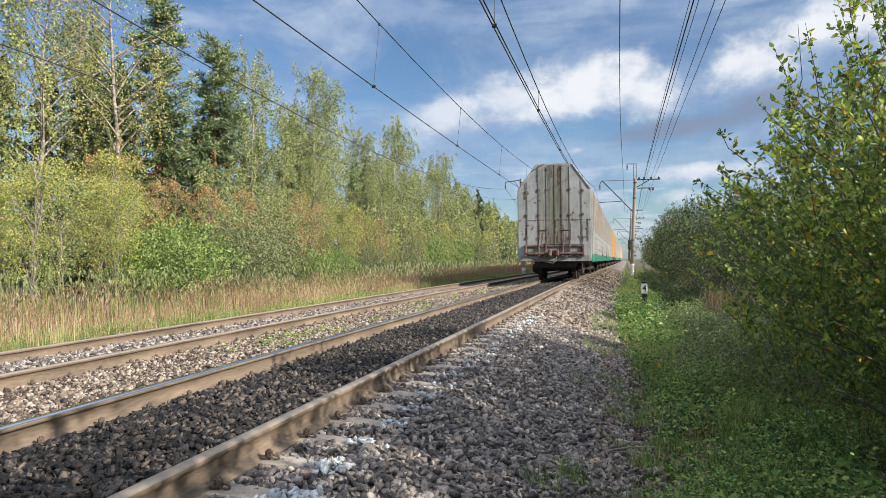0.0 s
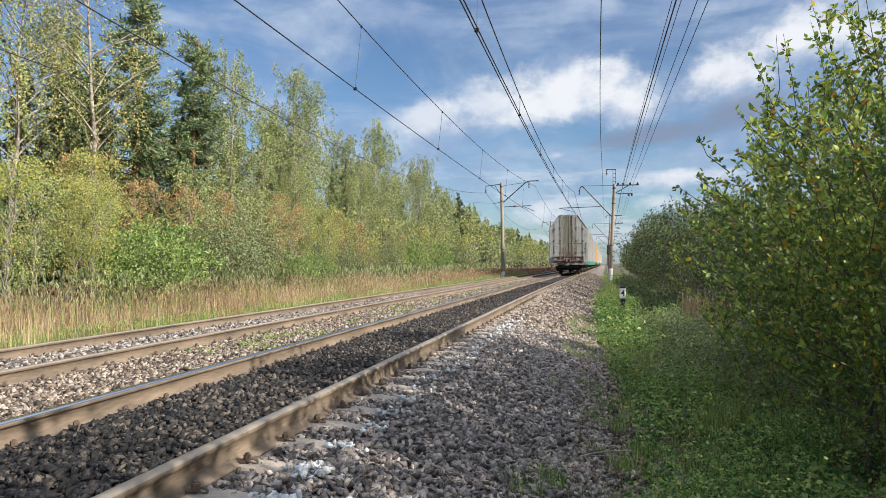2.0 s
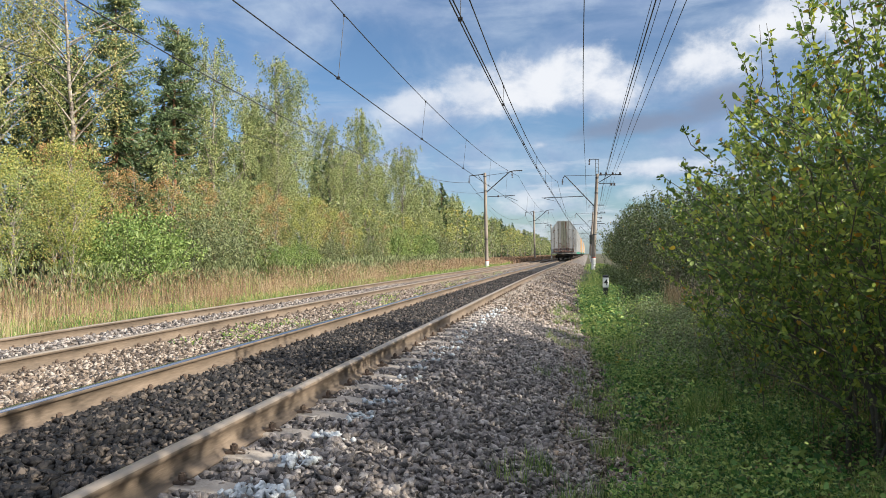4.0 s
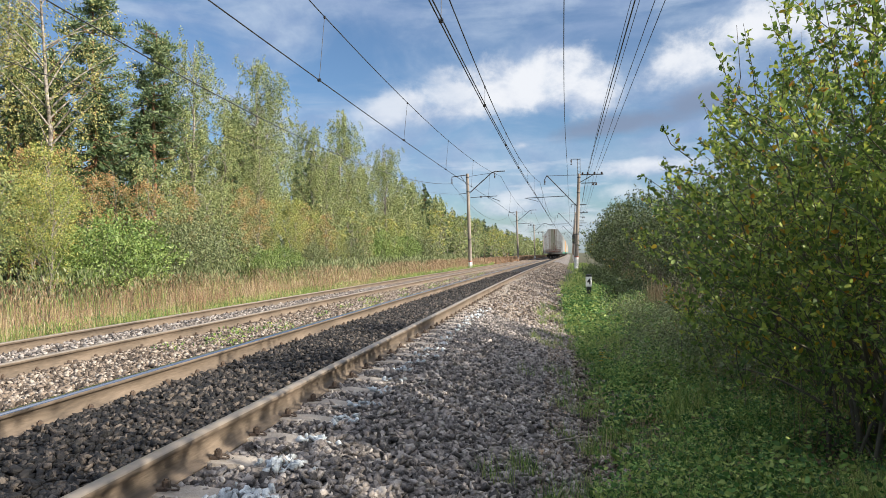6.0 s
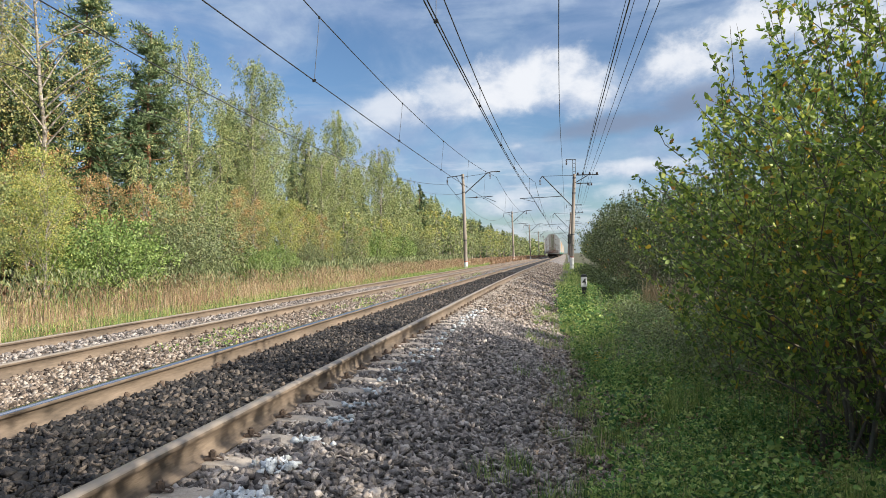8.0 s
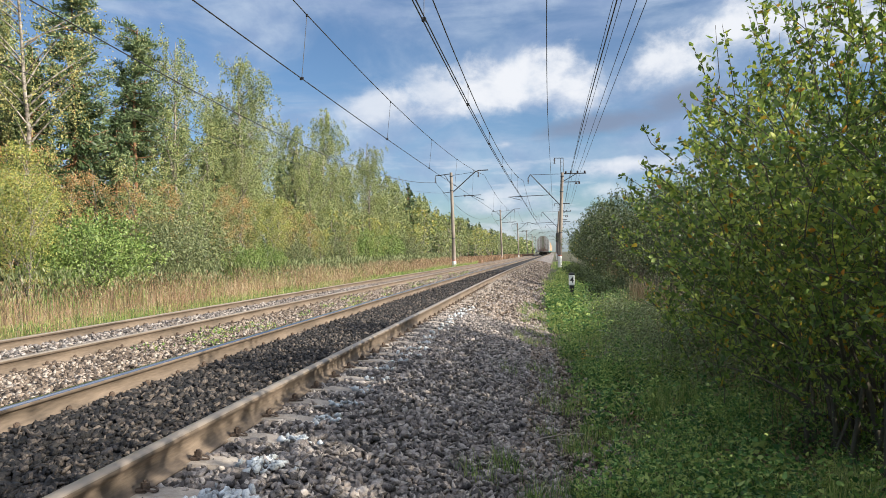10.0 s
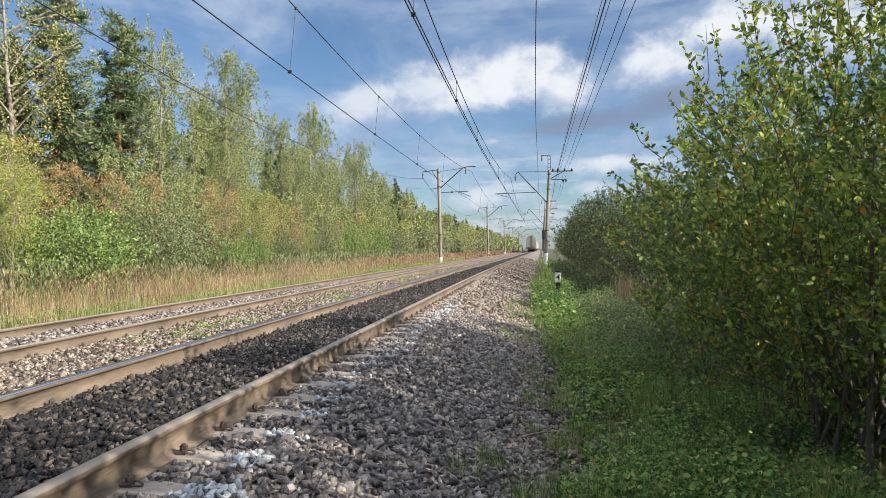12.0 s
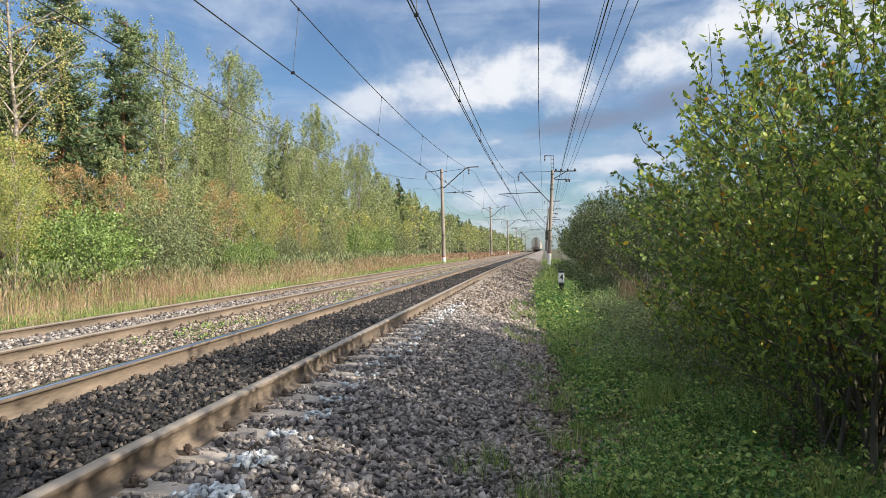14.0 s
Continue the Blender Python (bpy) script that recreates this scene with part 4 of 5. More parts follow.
def plant(name, wood, wood_mat, foliage, leaf_mats, leaf_index, label, category, wood_name="trunk", leaf_name="crown", group=""):
    p = new(name)
    if wood_name == "trunk":
        put("trunk", mesh_of("trunk", *wood[0], wood_mat, None, True), p)
        wood = wood[1:]
    v, f = joined(wood)
    tagged(put("branchwork", mesh_of("branchwork", v, f, wood_mat, None, True), p), kind="stuff")
    v, f = foliage
    put(leaf_name, mesh_of(leaf_name, v, f, leaf_mats, leaf_index), p)
    return tagged(p, label, category, group)


def trunk_line(rng, h, wob=0.25, n=10):
    z = np.linspace(-0.3, h, n)
    off = np.cumsum(rng.normal(0, wob / n * 2, (n, 2)), axis=0)
    off -= off[0]
    return np.column_stack([off, z])


def birch(seed, h, leaf="leaf_birch", strings=190, per=34, flake=0.14, low=0.33, spread=0.17, label="tall white-stemmed birch with drooping green-yellow foliage", name="birch_tree", girth=0.0095, droop=1.0, steep=(0.7, 1.3)):
    rng = np.random.default_rng(seed)
    T = trunk_line(rng, h, 0.5)
    wood = [tube(T, np.linspace(girth * h, 0.012, len(T)), 8)]
    P, A = [], []
    at = lambda z: np.array([np.interp(z, T[:, 2], T[:, k]) for k in range(3)])
    nl = max(9, strings // 9)
    for i in range(nl):
        s = low + (1 - low) * (i + rng.random()) / nl
        z0 = s * h * 0.93
        th = rng.uniform(0, 2 * math.pi)
        env = spread * h * (math.sin(math.pi * min(1, (s - low) / (1 - low) * 0.8 + 0.14)) ** 0.45)
        L = env * rng.uniform(0.65, 1.2)
        b = at(z0)
        tip = b + np.array([math.cos(th) * L, math.sin(th) * L, L * rng.uniform(*steep) * (1.3 - 0.75 * s)])
        line = arc(b, tip, 0.06 * L)
        wood.append(tube(line, np.linspace(0.0035 * h * (1.15 - s * 0.6), 0.008, len(line)), 5))
        for k in range(strings // nl):
            q = line[rng.integers(2, len(line))] + rng.normal(0, 0.16 * env + 0.12, 3)
            m = per
            t = rng.random(m)
            out = q - at(min(q[2], h))
            out[2] = 0
            out = out / (np.linalg.norm(out) + 0.1)
            drop = rng.uniform(0.6, 2.0) * min(1.0, h / 12) * droop
            P.append(q + out * (t[:, None] * 0.35) - np.array([0, 0, 1]) * (t[:, None] ** 1.4 * drop) + rng.normal(0, 0.085, (m, 3)))
            A.append(np.column_stack([rng.normal(0, 0.6, (m, 2)), -np.abs(rng.normal(0.5, 0.5, m))]))
    P, A = np.concatenate(P), np.concatenate(A)
    n = len(P)
    fol = flakes(P, A, flake * rng.uniform(0.6, 1.3, n), flake * 0.62 * rng.uniform(0.7, 1.2, n), rng)
    return plant(name, wood, M["bark_birch"], fol, M[leaf], None, label, "birch tree")


def pine(seed, h):
    rng = np.random.default_rng(seed)
    T = trunk_line(rng, h, 0.3)
    wood = [tube(T, np.linspace(0.0125 * h, 0.03, len(T)), 8)]
    P, A = [], []
    for i in range(72):
        s = 0.34 + 0.65 * (round(i / 4) * 4 + rng.random() * 1.6) / 73
        z0 = s * h
        th = rng.uniform(0, 2 * math.pi)
        L = h * 0.16 * (1.12 - (s - 0.36) / 0.64 * 0.85) * rng.uniform(0.6, 1.15)
        b = np.array([np.interp(z0, T[:, 2], T[:, 0]), np.interp(z0, T[:, 2], T[:, 1]), z0])
        tip = b + np.array([math.cos(th) * L, math.sin(th) * L, L * rng.uniform(0.0, 0.45)])
        line = arc(b, tip, -0.08 * L)
        wood.append(tube(line, np.linspace(0.035, 0.01, len(line)), 5))
        for k in range(11):
            q = line[rng.integers(2, 6)] + rng.normal(0, 0.24, 3) * np.array([1, 1, 0.6])
            d = rng.normal(0, 1, (20, 3))
            d[:, 2] = np.abs(d[:, 2]) * 0.7
            P.append(q + unit(d) * rng.uniform(0, 0.26, (20, 1)))
            A.append(d)
    P, A = np.concatenate(P), np.concatenate(A)
    n = len(P)
    fol = flakes(P, A, rng.uniform(0.16, 0.34, n), rng.uniform(0.045, 0.09, n), rng)
    return plant("pine_tree", wood, M["bark_pine"], fol, M["needle_pine"], None, "tall pine with orange trunk and blue-green needles", "pine tree")


def spruce(seed, h, nb=90, coarse=1.0):
    rng = np.random.default_rng(seed)
    T = trunk_line(rng, h, 0.1)
    wood = [tube(T, np.linspace(0.011 * h, 0.02, len(T)), 7)]
    P, A = [], []
    for i in range(nb):
        s = 0.08 + 0.9 * (i + rng.random()) / nb
        L = h * 0.2 * (1.03 - s) * rng.uniform(0.75, 1.15) + 0.1
        th = rng.uniform(0, 2 * math.pi)
        b = np.array([0, 0, s * h])
        tip = b + np.array([math.cos(th) * L, math.sin(th) * L, -L * rng.uniform(0.15, 0.5)])
        line = arc(b, tip, 0.06 * L, 8)
        wood.append(tube(line, np.linspace(0.025, 0.008, 8), 4))
        m = int((30 + 26 * L) / coarse)
        t = rng.random(m) ** 0.7
        base = b + (tip - b) * t[:, None]
        P.append(base + rng.normal(0, 0.13, (m, 3)) * np.array([1, 1, 0.5]) - np.array([0, 0, 1]) * rng.uniform(0, 0.28, (m, 1)))
        A.append((tip - b) / L + rng.normal(0, 0.5, (m, 3)) - np.array([0, 0, 0.5]))
    P = np.concatenate(P + [np.column_stack([rng.normal(0, 0.06, (40, 2)), rng.uniform(h * 0.93, h + 0.25, 40)])])
    A = np.concatenate(A + [rng.normal(0, 0.5, (40, 3)) + np.array([0, 0, 0.6])])
    n = len(P)
    fol = flakes(P, A, rng.uniform(0.2, 0.4, n) * coarse, rng.uniform(0.08, 0.15, n) * coarse, rng)
    return plant("spruce_tree", wood, M["bark_pine"], fol, M["needle"], None, "dark green pointed spruce with hanging boughs", "spruce tree")


def shrub(name, seed, h, rad, shoots, per, size, leaf, label, wands=18, yellow=0.03, floor=0.12, wood_mat="bark_twig", fine=False, wand_len=(0.35, 0.8), lean=(0, 0)):
    """Many-stemmed shrub: stems from one stool, side shoots filling an uneven dome, leaves along each shoot, long wands on top."""
    rng = np.random.default_rng(seed)
    wood, P, A = [], [], []
    lobes = rng.normal(0, 1, (7, 3))
    lobes[:, 2] = np.abs(lobes[:, 2])
    lobes = unit(lobes)
    gains = rng.uniform(-0.2, 0.32, 7)

    def reach(d):
        return 1.0 + float(np.sum(gains * np.maximum(0, lobes @ d) ** 5))
    tips = []
    for i in range(shoots):
        d = rng.normal(0, 1, 3)
        d = d / np.linalg.norm(d)
        r = rng.random() ** 0.42 * reach(d)
        z = h * (floor + (1 - floor) * (0.5 + 0.5 * d[2] * r))
        # domed: widest at about a third of the height
        k = np.interp(z / h, [0, 0.12, 0.35, 0.7, 0.92, 1.15], [0.55, 0.8, 1.0, 0.94, 0.72, 0.25])
        xy = d[:2] * r * rad * k * 1.15
        tip = np.array([xy[0] + lean[0] * z, xy[1] + lean[1] * z, max(0.05, z)])
        out = np.array([xy[0], xy[1], 0.0]) / (rad + 1e-6)
        dirn = unit(out * 0.75 + np.array([0, 0, 0.75]) + rng.normal(0, 0.33, 3))
        L = rng.uniform(0.3, 0.65) * min(1, h / 2.6)
        tips.append((tip, dirn, L, per))
    for i in range(wands):
        th, q = rng.uniform(0, 2 * math.pi), math.sqrt(rng.random()) * 0.85
        z = h * (1.02 - 0.32 * q * q) * rng.uniform(0.9, 1.02)
        L = rng.uniform(*wand_len)
        dirn = unit(np.array([math.cos(th) * q * 0.45, math.sin(th) * q * 0.45, 1.0]) + rng.normal(0, 0.1, 3))
        tip = np.array([math.cos(th) * q * rad * 0.8 + lean[0] * z, math.sin(th) * q * rad * 0.8 + lean[1] * z, z]) + dirn * L * 0.75
        tips.append((tip, dirn, L, int(per * 0.95)))
    for i, (tip, dirn, L, m) in enumerate(tips):
        b = tip - dirn * L
        t = np.sort(rng.random(m))
        P.append(b + dirn * (t[:, None] * L) + rng.normal(0, 0.008 if fine else 0.04, (m, 3)))
        side = rng.normal(0, 1, (m, 3))
        A.append(unit(side) * 0.9 + dirn * 0.55 + np.array([0, 0, 0.05]))
        if fine or i % 3 == 0:
            wood.append(tube(np.array([b, (b + tip) / 2 + rng.normal(0, 0.02, 3), tip]), [0.0035, 0.003, 0.0015] if fine else [0.005, 0.004, 0.002], 4))
        if i % (17 if fine else 12) == 0:
            foot = np.array([rng.normal(0, rad * 0.16), rng.normal(0, rad * 0.16), -0.15])
            mid = foot * 0.5 + b * 0.5 + np.array([0, 0, 0.1 * h]) - np.array([b[0], b[1], 0]) * 0.12
            s = np.linspace(0, 1, 8)[:, None]
            wood.append(tube(foot * (1 - s) ** 2 + 2 * mid * s * (1 - s) + b * s * s, np.linspace(rng.uniform(0.009, 0.018) * min(1.4, h / 2.4), 0.004, 8), 6))
    P, A = np.concatenate(P), np.concatenate(A)
    keep = P[:, 2] > 0.04
    P, A = P[keep], A[keep]
    n = len(P)
    ls = size * rng.uniform(0.6, 1.25, n)
    if fine:
        fol, k = leaves(P, A, ls, ls * rng.uniform(0.44, 0.62, n), rng), 4
    else:
        fol, k = flakes(P, A, ls, ls * rng.uniform(0.5, 0.7, n), rng), 2
    idx = np.repeat((rng.random(n) < yellow).astype(int), k)
    return plant(name, wood, M[wood_mat], fol, [M[leaf], M["leaf_yellow"]], idx, label, "shrub", "branchwork", "foliage")


def stand(ob, x, y, rz, s=1.0, dz=0.0):
    ob.matrix_basis = Matrix.Translation((x, y, float(lie(x, y)) + dz)) @ pose(0, 0, 0, 0, 0, rz).to_3x3().to_4x4() @ Matrix.Scale(s, 4)
    return ob


def again(ob, x, y, rz, s=1.0):
    c = copy_thing(ob, Matrix())
    return stand(c, x, y, rz, s)


def forest():
    R = random.Random(11)
    b1, b2, b3 = birch(1, 16.5, strings=390, per=56, flake=0.135, spread=0.18, low=0.2), birch(2, 16.5, strings=390, per=56, flake=0.135, spread=0.17, low=0.22), birch(3, 16.5, strings=330, per=56, flake=0.135, spread=0.14, low=0.22)
    c1, c2 = birch(12, 16.5, strings=190, per=24, flake=0.34, spread=0.2, low=0.1), spruce(9, 13.0, 60, 1.7)
    b4 = birch(4, 14.5, leaf="leaf_olive", strings=260, per=36, flake=0.1, spread=0.17, low=0.4, label="tall thin-leaved birch with pale trunk and yellowing leaves")
    p1, p2 = pine(5, 16.0), pine(6, 16.0)
    s1, s2 = spruce(7, 13.0), spruce(8, 13.0)
    # the trees that make the skyline
    for ob, x, y, h, h0 in ((b4, -22, 28.3, 16.4, 14.5), (p1, -25.5, 36.4, 16.8, 16.0), (p2, -25, 41.4, 15.9, 16.0), (b1, -23.4, 43.8, 15.6, 16.5), (b2, -23, 53.2, 17.2, 16.5), (b3, -23, 73.4, 17.2, 16.5), (s1, -27.5, 33.5, 12.4, 13.0), (s2, -26.6, 38.8, 11.0, 13.0)):
        stand(ob, x, y, R.uniform(0, 360), h / h0)
    for ob, x, y, h, h0 in ((b4, -23.5, 25.2, 14.8, 14.5), (b1, -24, 22.3, 15.5, 16.5), (b3, -25.5, 30.6, 15.0, 16.5), (b3, -23.5, 67.9, 15.0, 16.5), (b1, -23.5, 78.5, 15.2, 16.5), (b2, -23, 95.4, 16.6, 16.5), (b3, -24, 48.8, 13.2, 16.5), (b1, -25, 57.5, 15.0, 16.5), (b2, -26, 62.5, 12.8, 16.5),
                            (b2, -26.5, 20.0, 15.0, 16.5), (b3, -24, 84, 12.5, 16.5), (b4, -22.5, 17.5, 13.5, 14.5)):
        again(ob, x, y, R.uniform(0, 360), h / h0)
    for x, y, h in ((-24.2, 31.4, 11.6), (-24.0, 34.4, 10.8), (-23.8, 37.8, 10.0), (-24.6, 29.0, 10.5), (-22.6, 47.6, 7.5), (-27.5, 35.6, 13.2), (-28.5, 31.2, 12), (-26.3, 43.0, 9.5), (-27.6, 46.5, 11.5), (-28, 28, 11.5), (-27, 50.5, 11.0), (-27, 60, 9), (-28, 66, 10.5), (-27, 72, 9.5), (-26, 80, 9), (-28, 88, 9.5), (-26, 100, 8), (-28, 25, 11), (-29, 22, 12), (-30, 38, 12.5), (-30, 55, 11)):
        again(R.choice((s1, s2)) if y < 52 else c2, x, y, R.uniform(0, 360), h / 13)
    stand(c1, -31, 12, 0, 0.7)
    stand(c2, -33, 14, 0, 0.9)
    for i in range(30):
        x, y = -25.5 - R.random() * 5, 15 + i * 3.0 + R.uniform(-1.5, 1.5)
        # mostly spruce, its dark colour standing in for shade inside the wood
        ob, h0 = (c2, 13) if 29 < y < 43 else R.choice(((c1, 16.5), (c2, 13), (c2, 13)))
        again(ob, x, y, R.uniform(0, 360), R.uniform(11.5, 14.0) / h0)
    for ob, h0, x, y, h in ((b3, 16.5, -21, 86.5, 13.5), (c1, 16.5, -21.5, 99.5, 13), (b1, 16.5, -21, 104, 12.5), (c1, 16.5, -22, 109, 12.5), (c2, 13, -21, 114, 12.5), (c1, 16.5, -21, 119, 11.5), (c1, 16.5, -21, 125, 12), (b2, 16.5, -20.5, 62, 11), (b3, 16.5, -20.5, 48, 9.5)):
        again(ob, x, y, R.uniform(0, 360), h / h0)
    # on towards the far end
    y = 104
    while y < 330:
        for k in range(2):
            ob, h0 = R.choice(((c1, 16.5), (c1, 16.5), (c2, 13)))
            h = R.uniform(8.5, 11.5) + (2.0 if ob is c2 and R.random() < 0.4 else 0)
            x = -22 - k * 5 - R.random() * 3 + float(bend(y))
            again(ob, x, y + R.uniform(-2, 2), R.uniform(0, 360), h / h0)
        y += 4.5 + y * 0.012


def undergrowth():
    R = random.Random(23)
    y1 = birch(21, 6.0, "leaf_gold", 190, 34, 0.08, 0.1, 0.17, "slender young birch with yellow-green autumn leaves", "young_birch", 0.006, 0.3, (1.2, 2.4))
    y2 = birch(22, 6.0, "leaf_gold", 200, 34, 0.08, 0.06, 0.19, "slender young birch with yellow-green autumn leaves", "young_birch", 0.006, 0.3, (1.2, 2.4))
    y3 = birch(23, 6.0, "leaf_rust", 120, 30, 0.085, 0.12, 0.12, "slender young tree with rusty orange autumn leaves", "young_birch", 0.006, 0.3, (1.2, 2.4))
    y4 = birch(24, 6.0, "leaf_birch", 150, 32, 0.1, 0.05, 0.17, "young birch with green leaves", "young_birch", 0.006, 0.3, (1.2, 2.4))
    y5 = birch(25, 6.0, "leaf_birch", 46, 16, 0.24, 0.05, 0.24, "young birch with green leaves", "young_birch", 0.006, 0.3, (1.2, 2.4))
    y6 = birch(26, 6.0, "leaf_gold", 46, 16, 0.24, 0.05, 0.24, "young birch with yellow-green leaves", "young_birch", 0.006, 0.3, (1.2, 2.4))
    w1 = shrub("willow_bush", 31, 3.0, 1.9, 420, 20, 0.1, "leaf_bush", "rounded bright green willow bush beside dry grass", 20, 0.0)
    w2 = shrub("willow_bush", 32, 3.0, 1.9, 420, 20, 0.09, "leaf_grey", "rounded grey-green willow bush beside dry grass", 20, 0.0)
    firsts = {}

    def place(ob, x, y, s):
        if ob.name in firsts:
            return again(ob, x, y, R.uniform(0, 360), s)
        firsts[ob.name] = 1
        return stand(ob, x, y, R.uniform(0, 360), s)
    # front edge, south to north
    for ob, x, y, s in ((y2, -15.6, 13.5, 0.8), (y1, -16.6, 15.2, 0.82), (y2, -15.8, 17.0, 0.76), (y4, -16.4, 18.6, 0.72), (y1, -15.6, 19.8, 0.7), (y2, -16.8, 21.0, 0.74), (w1, -15.5, 22.4, 0.95), (y2, -18.0, 23.6, 0.7), (w1, -16.2, 25.0, 1.1), (w2, -16.2, 28.2, 1.12), (y3, -18.0, 29.0, 0.85), (w2, -16.7, 31.6, 1.2), (y3, -18.4, 33.6, 0.9), (w1, -16.2, 37.4, 0.72), (y3, -16.8, 39.4, 0.85), (w1, -16.8, 42.4, 0.75), (y2, -17.4, 45.2, 0.72), (w2, -17.2, 48.5, 0.9), (y3, -17.2, 51.5, 0.8), (y1, -17.0, 54.6, 0.62), (w2, -17.4, 58, 1.0), (y4, -17.0, 62, 0.85), (y3, -17.4, 65.5, 0.75), (w1, -17.6, 69, 1.3), (y2, -17.0, 74, 0.8), (w1, -17.2, 79, 1.35), (y4, -17.4, 84, 1.0), (w2, -17.2, 91, 1.4), (y2, -17.0, 97, 0.85)):
        place(ob, x, y, s)
    # taller young growth behind it
    y = 12.0
    while y < 100:
        ob = R.choice((y5, y6)) if y > 56 else R.choice((y1, y2, y3, y4, y4)) if y > 24 else R.choice((y1, y2, y1, y4))
        k = 0.76 if y < 24 else 0.88
        place(ob, -18.6 - R.random() * 1.6, y, R.uniform(0.95, 1.15) * k)
        if R.random() < 0.5:
            place(R.choice((y3, y3, y1, y4)) if y < 48 else y5, -20.6 - R.random() * 2.2, y + R.uniform(0.3, 1.6), R.uniform(0.95, 1.25) * k)
        y += 1.9 + y * 0.012
    y = 98
    while y < 320:
        place(R.choice((y5, y5, y5, y6)), -16.5 - R.random() * 3 + float(bend(y)), y, R.uniform(0.9, 1.35))
        y += 3.5 + y * 0.012


def hedge():
    """Shrubs along the east side, near ones leaf by leaf."""
    lab = "dense lineside shrub with broad green leaves, some yellow"
    h1 = shrub("lineside_shrub", 41, 3.35, 1.5, 1050, 34, 0.046, "leaf_hedge", lab, 34, 0.05, 0.08, fine=True, wand_len=(0.5, 1.1))
    h2 = shrub("lineside_shrub", 42, 3.2, 1.45, 980, 34, 0.044, "leaf_hedge", lab, 30, 0.06, 0.06, fine=True, wand_len=(0.5, 1.1))
    h3 = shrub("lineside_shrub", 43, 3.1, 1.6, 980, 34, 0.046, "leaf_hedge", lab, 30, 0.03, 0.08, fine=True, wand_len=(0.35, 0.8))
    stand(h1, 2.6, 5.7, 20, 1.1)
    stand(h2, 3.3, 3.4, 200, 1.06)
    stand(h3, 2.95, 8.6, 80, 1.12)
    again(h1, 4.9, 6.6, 130, 1.1)
    again(h3, 5.3, 9.0, 210, 1.15)
    again(h2, 3.9, 11.6, 60, 0.92)
    g1 = shrub("willow_thicket", 51, 4.4, 2.1, 430, 20, 0.09, "leaf_thicket", "willow thicket at the edge of the verge, leaves darkened as in shade", 40, 0.004, 0.06)
    g2 = shrub("willow_thicket", 52, 4.4, 2.3, 430, 20, 0.09, "leaf_thicket", "willow thicket at the edge of the verge, leaves darkened as in shade", 40, 0.004, 0.06)
    # unseen thickets beside and behind the camera, added to shade verge and track
    for x, y, rz, k in ((4.2, 1.0, 30, 1.1), (4.8, -1.6, 250, 1.2), (5.2, -4.6, 150, 1.25), (7.4, 2.6, 80, 1.2), (7.6, -0.8, 200, 1.3), (8.0, -4.4, 310, 1.3)):
        again(g1, x, y, rz, k)
    stand(g1, 5.3, 14.2, 10, 0.7)
    stand(g2, 5.3, 18.2, 70, 0.76)
    for k, (ob, x, y, s) in enumerate(((g1, 5.0, 22.5, 0.86), (g2, 4.7, 27, 0.9), (g1, 4.5, 32, 1.0), (g2, 4.4, 37, 1.02), (g1, 4.4, 42, 1.06), (g2, 4.5, 47.5, 1.08), (g1, 4.6, 53, 1.1), (g2, 4.7, 59, 1.12), (g1, 5.0, 65, 1.1), (g2, 5.6, 71, 1.05), (g1, 6.0, 78, 1.05), (g2, 6.3, 86, 1.1), (g1, 6.8, 96, 1.1), (g2, 7.2, 107, 1.1), (g1, 7.6, 133, 1.2), (g2, 8.6, 12, 0.95), (g1, 9.0, 17, 1.0), (g2, 9.2, 24, 1.1), (g1, 9.0, 31, 1.15), (g2, 9, 40, 1.25), (g1, 9, 50, 1.3), (g2, 9.5, 62, 1.3), (g1, 8.5, 74, 1.25), (g2, 9, 84, 1.2), (g1, 9, 96, 1.2), (g2, 9, 118, 1.2), (g1, 10, 150, 1.3))):
        again(ob, x, y, k * 57, s)


# ---- grasses and weeds ----
def blades(pos, height, width, rng, lean=0.35):
    n = len(pos)
    th = rng.uniform(0, 2 * math.pi, n)
    out = np.column_stack([np.cos(th), np.sin(th), np.zeros(n)])
    side = np.column_stack([-np.sin(th), np.cos(th), np.zeros(n)])
    h, w = np.asarray(height).reshape(-1, 1), np.asarray(width).reshape(-1, 1)
    k = (rng.random((n, 1)) * lean) * h
    up = np.array([[0, 0, 1.0]])
    a, b = pos - side * w / 2, pos + side * w / 2
    c, d = pos + up * h * 0.55 + out * k * 0.35 + side * w * 0.36, pos + up * h * 0.55 + out * k * 0.35 - side * w * 0.36
    e = pos + up * h * 0.97 + out * k
    V = np.stack([a, b, c, d, e], 1).reshape(-1, 3)
    i = np.arange(n)[:, None] * 5
    F = np.concatenate([i + np.array([[0, 1, 2]]), i + np.array([[0, 2, 3]]), i + np.array([[3, 2, 4]])], 1).reshape(-1, 3)
    return V, F


def on_ground(x, y, dz=-0.04):
    return np.column_stack([x, y, lie(x, y) + dz])


def clumped(rng, n, x0, x1, y0, y1, clumps, spread, toward=1.0):
    """Points gathered in tufts; toward > 1 packs them nearer to y0."""
    cx, cy = rng.uniform(x0, x1, clumps), y0 + (y1 - y0) * rng.random(clumps) ** toward
    k = rng.integers(0, clumps, n)
    return cx[k] + rng.normal(0, spread, n), cy[k] + rng.normal(0, spread, n)


def stuff(name, vf, material, label, category):
    v, f = vf
    return tagged(put(name, mesh_of(name, v, f, material)), label, category, kind="stuff")


